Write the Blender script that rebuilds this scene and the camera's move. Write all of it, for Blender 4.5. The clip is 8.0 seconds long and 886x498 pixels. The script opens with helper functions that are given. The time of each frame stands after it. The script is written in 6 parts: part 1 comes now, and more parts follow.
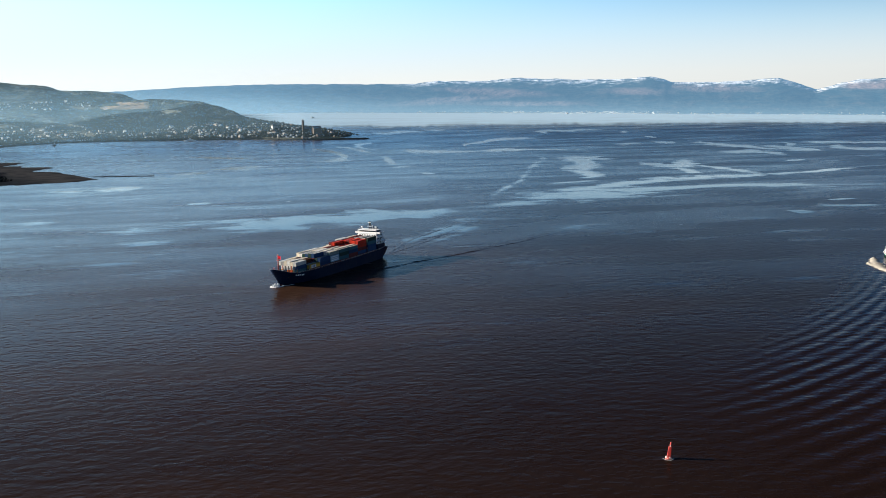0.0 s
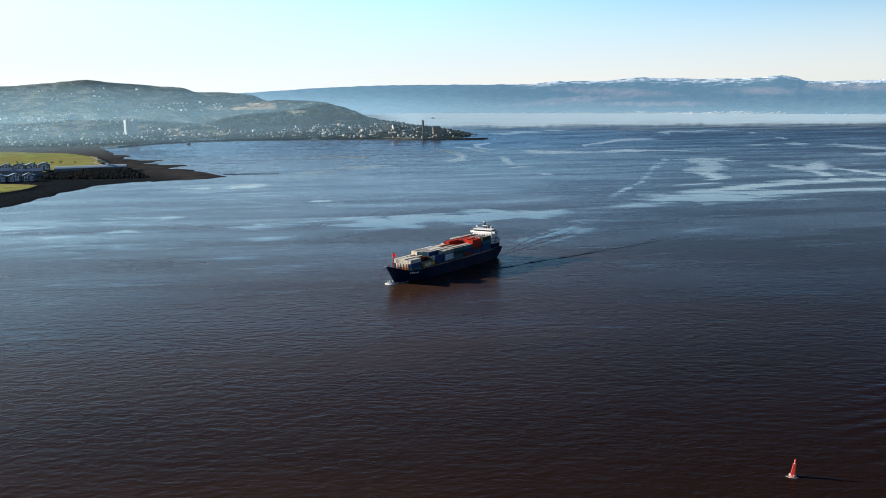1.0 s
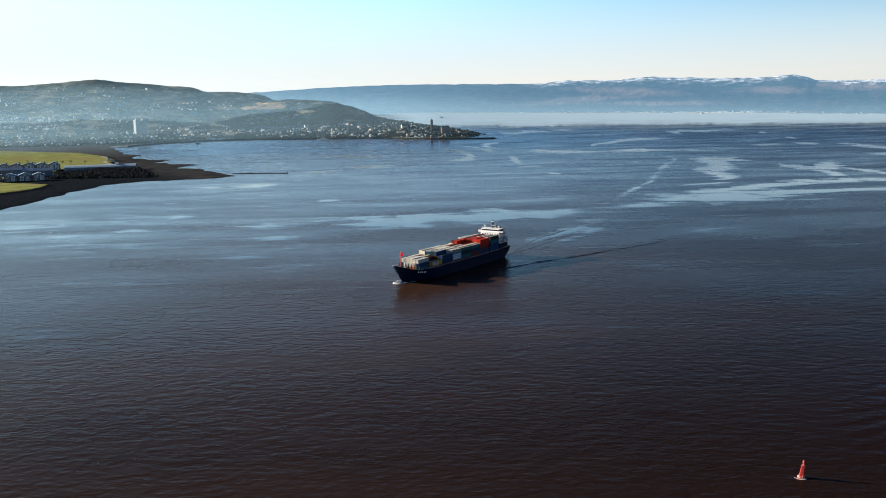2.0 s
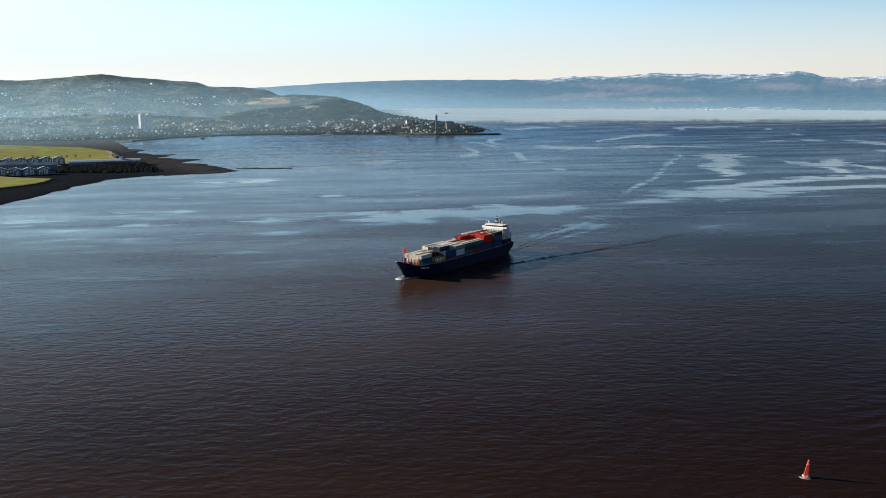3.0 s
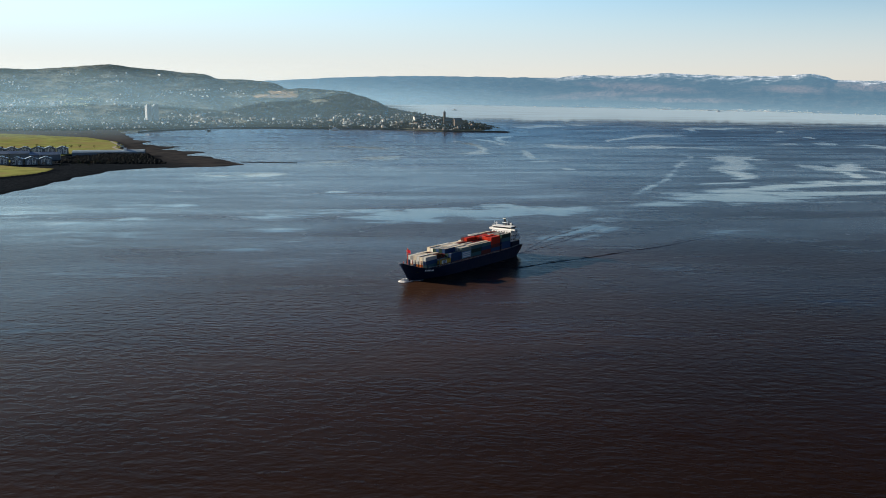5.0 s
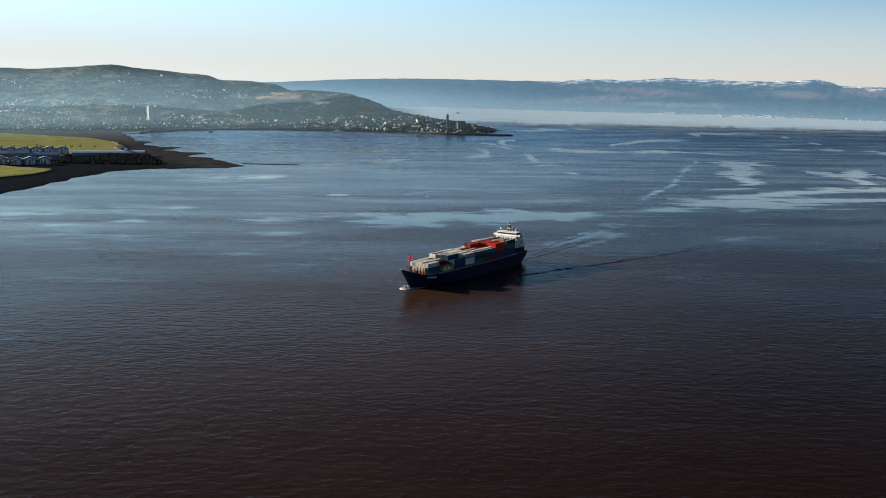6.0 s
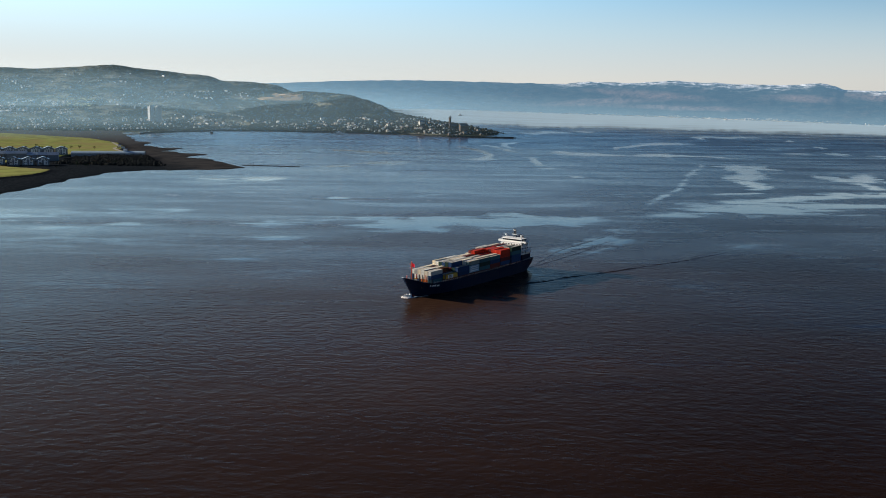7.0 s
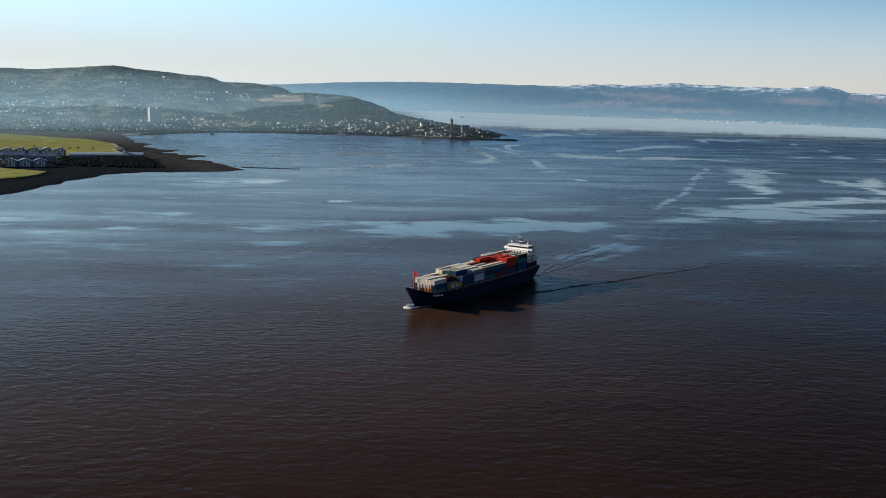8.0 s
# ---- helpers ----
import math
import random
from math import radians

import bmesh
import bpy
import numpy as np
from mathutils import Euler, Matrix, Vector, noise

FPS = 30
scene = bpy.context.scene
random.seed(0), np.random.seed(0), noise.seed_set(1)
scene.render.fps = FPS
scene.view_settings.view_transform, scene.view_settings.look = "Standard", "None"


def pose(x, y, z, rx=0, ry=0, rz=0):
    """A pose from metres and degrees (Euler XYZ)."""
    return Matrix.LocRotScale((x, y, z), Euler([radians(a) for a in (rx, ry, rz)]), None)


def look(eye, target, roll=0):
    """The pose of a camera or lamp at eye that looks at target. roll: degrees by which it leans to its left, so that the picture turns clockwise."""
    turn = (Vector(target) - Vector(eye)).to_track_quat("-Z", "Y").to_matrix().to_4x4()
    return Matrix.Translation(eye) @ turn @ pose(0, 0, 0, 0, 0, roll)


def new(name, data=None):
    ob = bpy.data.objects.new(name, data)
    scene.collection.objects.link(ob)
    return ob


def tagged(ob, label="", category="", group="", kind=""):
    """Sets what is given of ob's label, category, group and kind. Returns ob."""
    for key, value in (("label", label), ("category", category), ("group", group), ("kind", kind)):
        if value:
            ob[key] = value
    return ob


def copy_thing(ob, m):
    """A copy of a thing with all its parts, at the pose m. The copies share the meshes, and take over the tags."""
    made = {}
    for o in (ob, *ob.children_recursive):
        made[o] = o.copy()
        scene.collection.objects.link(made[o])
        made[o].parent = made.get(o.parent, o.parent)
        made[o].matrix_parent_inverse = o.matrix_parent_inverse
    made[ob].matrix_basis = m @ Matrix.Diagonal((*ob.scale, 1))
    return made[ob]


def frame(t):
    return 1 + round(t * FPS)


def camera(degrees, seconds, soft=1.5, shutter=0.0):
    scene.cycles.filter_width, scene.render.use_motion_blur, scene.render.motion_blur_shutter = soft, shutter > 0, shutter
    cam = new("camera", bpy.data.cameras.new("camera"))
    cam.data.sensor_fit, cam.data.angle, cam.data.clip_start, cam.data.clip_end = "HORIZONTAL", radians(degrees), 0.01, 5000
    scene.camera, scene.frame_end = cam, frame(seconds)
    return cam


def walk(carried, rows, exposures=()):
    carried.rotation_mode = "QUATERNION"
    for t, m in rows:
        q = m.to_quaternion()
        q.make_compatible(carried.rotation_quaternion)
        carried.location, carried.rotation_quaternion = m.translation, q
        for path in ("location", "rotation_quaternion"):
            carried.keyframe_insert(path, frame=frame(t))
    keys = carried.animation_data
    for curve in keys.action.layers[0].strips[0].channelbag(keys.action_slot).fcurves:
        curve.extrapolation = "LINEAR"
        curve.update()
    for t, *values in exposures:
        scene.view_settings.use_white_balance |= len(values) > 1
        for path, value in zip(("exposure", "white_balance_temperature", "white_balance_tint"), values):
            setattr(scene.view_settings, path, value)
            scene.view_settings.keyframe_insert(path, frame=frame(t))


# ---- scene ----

# ------------------------------------------------------------------ camera
cam = camera(54.41, 8.0, soft=0.9)
# seconds, x, y, z, yaw to the left, pitch, lean to the left
ROWS = [
    (0.0, -5.0, -7.3, 117.2, -8.94, -9.24, -1.27),
    (0.1, -4.8, -6.9, 117.1, -8.75, -9.23, -1.27),
    (0.2, -4.5, -6.6, 117.0, -8.50, -9.22, -1.28),
    (0.3, -4.3, -6.2, 116.9, -8.37, -9.21, -1.28),
    (0.4, -4.0, -5.9, 116.7, -8.22, -9.19, -1.29),
    (0.5, -3.8, -5.5, 116.6, -6.92, -9.17, -1.30),
    (0.6, -3.6, -5.1, 116.5, -2.90, -9.10, -1.30),
    (0.7, -3.5, -4.8, 116.4, -1.82, -9.06, -1.30),
    (0.8, -3.3, -4.4, 116.2, -1.47, -9.05, -1.30),
    (0.9, -3.2, -4.1, 116.1, -1.28, -9.04, -1.30),
    (1.0, -3.0, -3.7, 116.0, -1.09, -9.03, -1.30),
    (1.5, -2.5, -3.1, 115.9, -0.66, -8.99, -1.32),
    (3.0, -1.4, -0.4, 115.3, -0.196, -9.315, -1.145),
    (3.5, -0.9, 3.3, 114.9, -0.082, -9.43, -0.91),
    (4.0, -0.9, 8.6, 114.8, 0.017, -9.555, -0.665),
    (4.5, -0.95, 16.2, 115.0, 0.112, -9.575, -0.37),
    (6.0, -2.1, 42.3, 114.1, 0.301, -9.337, 0.358),
    (6.5, -2.6, 52.4, 113.9, 0.361, -9.268, 0.534),
    (7.0, -3.5, 62.6, 114.0, 0.40, -9.206, 0.65),
    (7.5, -4.5, 73.0, 114.3, 0.43, -9.135, 0.76),
    (8.0, -5.7, 83.5, 114.6, 0.453, -9.096, 0.813),
]
walk(cam, [(t, pose(x, y, z, 90 + pitch, 0, yaw) @ pose(0, 0, 0, 0, 0, lean)) for t, x, y, z, yaw, pitch, lean in ROWS],
     exposures=[(0.0, 0.99, 6300, 10), (1.5, 0.96, 6400, 10), (3.0, 0.88, 6700, 11), (4.5, 0.78, 6800, 11), (8.0, 0.57, 6550, 11)])

# ------------------------------------------------------------------ light
SUN_AZ, SUN_EL = -72.0, 16.5           # degrees: left of straight ahead, above the horizon
world = bpy.data.worlds.new("clear_winter_sky")
scene.world = world
world.use_nodes = True
wn = world.node_tree
sky = wn.nodes.new("ShaderNodeTexSky")
sky.sky_type = "NISHITA"
sky.sun_disc = False
sky.sun_elevation = radians(SUN_EL)
sky.sun_rotation = radians(SUN_AZ)
sky.altitude = 100
sky.air_density = 1.0
sky.dust_density = 0.6
sky.ozone_density = 2.0
wn.nodes["Background"].inputs["Strength"].default_value = 0.06
# a bright milky band of winter haze low down, under a sky that deepens quickly with height
way = wn.nodes.new("ShaderNodeTexCoord")
up = wn.nodes.new("ShaderNodeSeparateXYZ")
wn.links.new(way.outputs["Generated"], up.inputs[0])
veil = wn.nodes.new("ShaderNodeValToRGB")
STOPS = ((0.0, (0.80, 0.78, 0.72)), (0.035, (0.79, 0.81, 0.78)), (0.085, (0.61, 0.80, 0.90)), (0.125, (0.45, 0.74, 0.96)), (0.17, (0.27, 0.62, 1.0)), (0.23, (0.09, 0.34, 0.74)), (0.30, (0.006, 0.030, 0.10)), (1.0, (0.008, 0.022, 0.07)))
while len(veil.color_ramp.elements) < len(STOPS):
    veil.color_ramp.elements.new(0.5)
for el, (at, col) in zip(veil.color_ramp.elements, STOPS):
    el.position, el.color = at, (*col, 1)
wn.links.new(up.outputs["Z"], veil.inputs[0])
tenfold = wn.nodes.new("ShaderNodeMix")
tenfold.data_type, tenfold.blend_type = "RGBA", "MULTIPLY"
tenfold.inputs[0].default_value = 1.0
tenfold.inputs[7].default_value = (10, 10, 10, 1)
wn.links.new(veil.outputs[0], tenfold.inputs[6])
# the sky is brighter on the sun's side
toward = wn.nodes.new("ShaderNodeVectorMath")
toward.operation = "DOT_PRODUCT"
toward.inputs[1].default_value = (math.sin(radians(SUN_AZ)), math.cos(radians(SUN_AZ)), 0)
wn.links.new(way.outputs["Generated"], toward.inputs[0])
side = wn.nodes.new("ShaderNodeMath")
side.operation = "MULTIPLY_ADD"
side.inputs[1].default_value, side.inputs[2].default_value = 2.6, 9.4
wn.links.new(toward.outputs["Value"], side.inputs[0])
# away from the sun the upper sky is deeper than on its side
def world_math(op, a, b, c=0.0):
    node = wn.nodes.new("ShaderNodeMath")
    node.operation = op
    for value, socket in zip((a, b, c), node.inputs):
        if isinstance(value, bpy.types.NodeSocket):
            wn.links.new(value, socket)
        else:
            socket.default_value = value
    return node.outputs[0]


deep = wn.nodes.new("ShaderNodeMapRange")
deep.interpolation_type = "SMOOTHSTEP"
deep.inputs["From Min"].default_value, deep.inputs["From Max"].default_value = 0.045, 0.22
wn.links.new(up.outputs["Z"], deep.inputs["Value"])
glow_side = world_math("SUBTRACT", world_math("MULTIPLY_ADD", toward.outputs["Value"], 1.85, 0.75), 1.0)
toward_up = world_math("MAXIMUM", world_math("MULTIPLY_ADD", deep.outputs["Result"], glow_side, 1.0), 0.60)
strength = world_math("MULTIPLY", side.outputs[0], toward_up)
both = wn.nodes.new("ShaderNodeCombineXYZ")
# the glow on the sun's side is whiter, the far side bluer
for k, (plain, slope) in enumerate(((-0.26, 0.72), (-0.03, 0.18), (0.12, -0.32))):
    tint = world_math("MULTIPLY_ADD", toward.outputs["Value"], slope, plain)
    tint = world_math("MULTIPLY_ADD", deep.outputs["Result"], tint, 1.0)
    wn.links.new(world_math("MULTIPLY", strength, tint), both.inputs[k])
wn.links.new(both.outputs[0], tenfold.inputs[7])
blend = wn.nodes.new("ShaderNodeMix")
blend.data_type = "RGBA"
blend.inputs[0].default_value = 0.965
wn.links.new(sky.outputs[0], blend.inputs[6])
wn.links.new(tenfold.outputs[2], blend.inputs[7])
wn.links.new(blend.outputs[2], wn.nodes["Background"].inputs["Color"])

sun = new("sun", bpy.data.lights.new("sun", "SUN"))
sun.data.energy = 5.0
sun.data.angle = radians(0.55)
sun.data.color = (1.0, 0.91, 0.78)
a, e = radians(SUN_AZ), radians(SUN_EL)
sun.matrix_world = look((0, 0, 0), (-math.sin(a) * math.cos(e), -math.cos(a) * math.cos(e), -math.sin(e)))


# ------------------------------------------------------------------ material helpers
class Nodes:
    """A node material and short ways to add nodes to it."""

    def __init__(self, name):
        self.mat = bpy.data.materials.new(name)
        self.mat.use_nodes = True
        self.tree = self.mat.node_tree
        self.bsdf = self.tree.nodes["Principled BSDF"]
        self.bsdf.inputs["Roughness"].default_value = 0.7

    def put(self, kind, **inputs):
        node = self.tree.nodes.new(kind)
        for key, value in inputs.items():
            self.link(value, node.inputs[key.replace("_", " ")])
        return node

    def link(self, value, socket):
        if isinstance(value, bpy.types.NodeSocket):
            self.tree.links.new(value, socket)
        else:
            socket.default_value = value

    def math(self, op, a, b=0.0, c=0.0):
        node = self.tree.nodes.new("ShaderNodeMath")
        node.operation = op
        for value, socket in zip((a, b, c), node.inputs):
            self.link(value, socket)
        return node.outputs[0]

    def ramp(self, fac, *stops):
        node = self.tree.nodes.new("ShaderNodeValToRGB")
        while len(node.color_ramp.elements) < len(stops):
            node.color_ramp.elements.new(0.5)
        for el, (pos, col) in zip(node.color_ramp.elements, stops):
            el.position = pos
            el.color = (*col, 1) if len(col) == 3 else col
        self.link(fac, node.inputs[0])
        return node.outputs[0]

    def smooth(self, value, low, high, out_low=0.0, out_high=1.0):
        node = self.tree.nodes.new("ShaderNodeMapRange")
        node.interpolation_type = "SMOOTHSTEP"
        self.link(value, node.inputs["Value"])
        for key, v in (("From Min", low), ("From Max", high), ("To Min", out_low), ("To Max", out_high)):
            node.inputs[key].default_value = v
        return node.outputs["Result"]

    def mix(self, fac, a, b):
        node = self.tree.nodes.new("ShaderNodeMix")
        node.data_type = "RGBA"
        self.link(fac, node.inputs[0])
        self.link(a if isinstance(a, bpy.types.NodeSocket) else (*a, 1), node.inputs[6])
        self.link(b if isinstance(b, bpy.types.NodeSocket) else (*b, 1), node.inputs[7])
        return node.outputs[2]

    def place(self, scale=(1, 1, 1), turn=0.0):
        """World place, turned and scaled."""
        pos = self.put("ShaderNodeNewGeometry").outputs["Position"]
        node = self.put("ShaderNodeMapping", Vector=pos)
        node.inputs["Scale"].default_value = scale
        node.inputs["Rotation"].default_value = (0, 0, radians(turn))
        return node.outputs[0]

    def noise(self, vector, scale, detail=3.0, rough=0.55):
        node = self.put("ShaderNodeTexNoise", Vector=vector, Scale=scale, Detail=detail, Roughness=rough)
        return node.outputs["Fac"]

    def set(self, **inputs):
        for key, value in inputs.items():
            if isinstance(value, tuple) and len(value) == 3:
                value = (*value, 1)
            self.link(value, self.bsdf.inputs[key.replace("_", " ")])
        return self


def painted(name, colour, rough=0.5, metal=0.0, vary=0.25, scale=0.6, streaks=0.0, gloss=0.3, spread=0.18):
    """Paint or plaster with stains at two scales; each object differs a little."""
    n = Nodes(name)
    pos = n.put("ShaderNodeTexCoord").outputs["Object"]
    big, fine = n.noise(pos, scale, 3), n.noise(pos, scale * 9, 2)
    worn = n.math("MULTIPLY_ADD", n.math("ADD", big, n.math("MULTIPLY", fine, 0.6)), vary, 1.0 - 0.85 * vary)
    rnd = n.put("ShaderNodeObjectInfo").outputs["Random"]
    tone = n.math("MULTIPLY", worn, n.math("MULTIPLY_ADD", rnd, spread, 1 - 0.5 * spread))
    hsv = n.put("ShaderNodeHueSaturation", Color=(*colour, 1), Value=tone)
    col = hsv.outputs[0]
    if streaks:
        m = n.put("ShaderNodeMapping", Vector=pos)
        m.inputs["Scale"].default_value = (1.2, 1.2, 0.12)
        s = n.smooth(n.noise(m.outputs[0], 1.0, 4), 0.58, 0.75, 0, streaks)
        col = n.mix(s, col, (0.16, 0.07, 0.035))
    n.set(Base_Color=col, Roughness=n.smooth(big, 0.2, 0.8, max(rough - 0.1, 0.05), min(rough + 0.12, 1)), Metallic=metal)
    n.set(Specular_IOR_Level=0.0 if rough > 0.85 else gloss)
    return n.mat


def land_material(name, low, high, patch, scale, rough=0.95, stretch=(1, 1, 3.2)):
    """Ground cover of two tones with patches of a third."""
    n = Nodes(name)
    pos = n.place(stretch)
    a, b, c = n.noise(pos, scale, 5, 0.62), n.noise(pos, scale * 4.3, 4, 0.6), n.noise(pos, scale * 0.45, 3, 0.5)
    col = n.mix(n.smooth(n.math("ADD", a, n.math("MULTIPLY", b, 0.5)), 0.58, 0.92), low, high)
    col = n.mix(n.smooth(c, 0.50, 0.60), col, patch)
    d = n.noise(n.place(stretch, 40), scale * 14, 3, 0.6)
    col = n.mix(n.smooth(d, 0.38, 0.62, 0.0, 0.55), col, tuple(0.35 * v for v in low))
    n.set(Base_Color=col, Roughness=rough, Specular_IOR_Level=0.0)
    bump = n.put("ShaderNodeBump", Height=b, Strength=0.5, Distance=0.35 / scale * 0.1)
    n.set(Normal=bump.outputs[0])
    return n.mat


# ------------------------------------------------------------------ mesh helpers
def mesh_from(bm, name, material, smooth=False):
    me = bpy.data.meshes.new(name)
    bm.normal_update()
    bm.to_mesh(me)
    bm.free()
    for m in material if isinstance(material, (list, tuple)) else [material]:
        me.materials.append(m)
    if smooth:
        me.shade_smooth()
    return me


def part(name, bm, material, parent=None, label="", at=None, smooth=False):
    """Links a bmesh, or a mesh that is shared, as one object under a thing or a part."""
    me = mesh_from(bm, name, material, smooth) if isinstance(bm, bmesh.types.BMesh) else bm
    ob = new(name, me)
    if parent is not None:
        ob.parent = parent
    if at is not None:
        ob.matrix_basis = at
    return tagged(ob, label)


def box(bm, x0, x1, y0, y1, z0, z1, mat=0):
    """A block between two corners."""
    v = [bm.verts.new((x, y, z)) for z in (z0, z1) for y in (y0, y1) for x in (x0, x1)]
    for f in ((0, 2, 3, 1), (4, 5, 7, 6), (0, 1, 5, 4), (2, 6, 7, 3), (0, 4, 6, 2), (1, 3, 7, 5)):
        bm.faces.new([v[i] for i in f]).material_index = mat
    return bm


def tube(bm, a, b, r0, r1=None, sides=8):
    """A round bar from a to b, closed at both ends."""
    a, b = Vector(a), Vector(b)
    r1 = r0 if r1 is None else r1
    q = (b - a).to_track_quat("Z", "Y").to_matrix()
    rings = []
    for p, r in ((a, r0), (b, r1)):
        rings.append([bm.verts.new(p + q @ Vector((r * math.cos(2 * math.pi * i / sides), r * math.sin(2 * math.pi * i / sides), 0))) for i in range(sides)])
    for i in range(sides):
        j = (i + 1) % sides
        bm.faces.new((rings[0][i], rings[0][j], rings[1][j], rings[1][i]))
    bm.faces.new(rings[0][::-1])
    bm.faces.new(rings[1])
    return bm


def B():
    return bmesh.new()


def empty(name, m, label, category, group="", kind=""):
    ob = new(name)
    ob.matrix_basis = m
    return tagged(ob, label, category, group, kind)


def curve_at(points, x):
    """Smooth curve through (x, y) pairs in order of x, held flat past the ends."""
    xs = [p[0] for p in points]
    if x <= xs[0]:
        return points[0][1]
    if x >= xs[-1]:
        return points[-1][1]
    i = next(k for k in range(len(xs) - 1) if xs[k] <= x <= xs[k + 1])
    u = (x - xs[i]) / (xs[i + 1] - xs[i])
    u = u * u * (3 - 2 * u) * 0.5 + u * 0.5
    return points[i][1] + u * (points[i + 1][1] - points[i][1])


# ------------------------------------------------------------------ the firth
HUB = Vector((-2.0, 40.0, 115.0))      # middle of the polar plan of the distance


def far_rise(az):
    """Height to which the far sheet of water climbs, standing in for the kilometres past it."""
    return 115 + 4500 * math.tan(radians(-0.02 - 0.0245 * max(az, 0.0)))


def water_z(r, az):
    s = min(max((r - 2600) / 1900, 0), 1.15)
    return far_rise(az) * s ** 1.35


def polar(az, r, z):
    a = radians(az)
    return Vector((HUB.x + r * math.sin(a), HUB.y + r * math.cos(a), z))


def range_of(az, dip):
    """Distance at which the water shows at that many degrees under eye level."""
    r = 300.0
    while r < 4500 and (115 - water_z(r, az)) / r > math.tan(radians(dip)):
        r += 2.0
    return r


def water_material(name, rough=0.31):
    """Peat-brown estuary water. The ribbons' attribute "calm" smooths the ripples towards their middle."""
    n = Nodes(name)
    pos = n.put("ShaderNodeNewGeometry").outputs["Position"]
    xyz = n.put("ShaderNodeSeparateXYZ", Vector=pos)
    reach = n.put("ShaderNodeVectorMath", Vector=pos)
    reach.operation = "LENGTH"
    reach = reach.outputs["Value"]
    wind = n.noise(n.place((0.003, 0.010, 0.004), 10), 1.0, 4)
    small = n.noise(n.place((0.21, 0.33, 0.3), 24), 1.0, 2, 0.5)
    cross = n.noise(n.place((0.13, 0.22, 0.2), 12), 1.0, 2, 0.5)
    chop = n.noise(n.place((0.055, 0.10, 0.1), -14), 1.0, 3, 0.6)
    high = n.math("ADD", n.math("MULTIPLY_ADD", small, 0.55, -0.275), n.math("MULTIPLY_ADD", chop, 0.75, -0.375))
    high = n.math("ADD", high, n.math("MULTIPLY_ADD", cross, 0.6, -0.3))
    ruffle = n.smooth(wind, 0.3, 0.7, 0.78, 1.12)
    # lee water towards the near shore
    lee = n.math("ADD", n.math("MULTIPLY", xyz.outputs["X"], 1.0), n.math("MULTIPLY", xyz.outputs["Y"], -0.35))
    lee = n.math("ADD", lee, n.math("MULTIPLY_ADD", wind, 260.0, -130.0))
    ruffle = n.math("MULTIPLY", ruffle, n.smooth(lee, -520, 60, 0.86, 1.0))
    # faint calmer streaks lie along the tide over the open firth
    bend = n.math("MULTIPLY_ADD", n.noise(n.place((0.0016, 0.0016, 0.002)), 1.0, 2), 260.0, xyz.outputs["Y"])
    along = n.put("ShaderNodeCombineXYZ", X=n.math("MULTIPLY", xyz.outputs["X"], 0.0034), Y=n.math("MULTIPLY", bend, 0.0125))
    streak = n.smooth(n.noise(along.outputs[0], 1.0, 5, 0.62), 0.50, 0.72)
    streak = n.math("MULTIPLY", streak, n.smooth(reach, 640, 1150, 0.0, 0.40))
    ruffle = n.math("MULTIPLY", ruffle, n.math("SUBTRACT", 1.0, streak))
    # the swell dies away towards the sheltered head of the firth
    ruffle = n.math("MULTIPLY", ruffle, n.smooth(reach, 800, 2400, 1.0, 0.74))
    calm = n.put("ShaderNodeAttribute")
    calm.attribute_name = "calm"
    slick_sheen = calm.outputs["Fac"]
    edge = n.noise(n.place((0.008, 0.030, 0.02), 8), 1.0, 7, 0.70)
    calm = n.smooth(n.math("ADD", calm.outputs["Fac"], n.math("MULTIPLY_ADD", edge, 3.0, -1.65)), 0.0, 0.75, 1.0, 0.0)
    calm = n.math("MAXIMUM", calm, n.smooth(reach, 800, 1500, 0.36, 0.08))
    ruffle = n.math("MULTIPLY", ruffle, calm)
    # stiller towards the channel's marked edge
    still = n.math("MULTIPLY_ADD", xyz.outputs["Y"], -0.28, n.math("MULTIPLY_ADD", wind, 90.0, xyz.outputs["X"]))
    still = n.math("MULTIPLY", n.smooth(still, 10, 130, 0.0, 0.25), n.smooth(xyz.outputs["Y"], 430, 320))
    ruffle = n.math("MULTIPLY", ruffle, n.math("SUBTRACT", 1.0, still))
    high = n.math("MULTIPLY", n.math("MULTIPLY", high, ruffle), RIPPLE)
    # bow waves of the workboat: curved crests that trail off to one side of a line
    x, y = n.math("SUBTRACT", xyz.outputs["X"], 165.0), xyz.outputs["Y"]
    bent = n.math("ADD", n.math("MULTIPLY", x, 0.4), n.math("MULTIPLY", n.math("MULTIPLY", x, x), 0.0017))
    phase = n.math("MULTIPLY", n.math("SUBTRACT", y, bent), 2 * math.pi / 10.5)
    phase = n.math("ADD", phase, n.math("MULTIPLY", n.noise(n.place((0.02, 0.02, 0.02)), 1.0, 2), 2.4))
    crest = n.math("SINE", phase)
    side = n.math("ADD", n.math("MULTIPLY", xyz.outputs["X"], 0.7), n.math("MULTIPLY", y, -0.71))
    side = n.math("ADD", side, -0.7 * 193 + 0.71 * 338)
    near = n.math("MULTIPLY", n.smooth(side, -24, 22), n.smooth(side, 240, 110))
    near = n.math("MULTIPLY", near, n.smooth(y, 600, 545))
    near = n.math("MULTIPLY", near, n.smooth(xyz.outputs["X"], 112, 190))
    patchy = n.smooth(n.noise(n.place((0.03, 0.05, 0.03), 30), 1.0, 2), 0.3, 0.62, 0.45, 1.1)
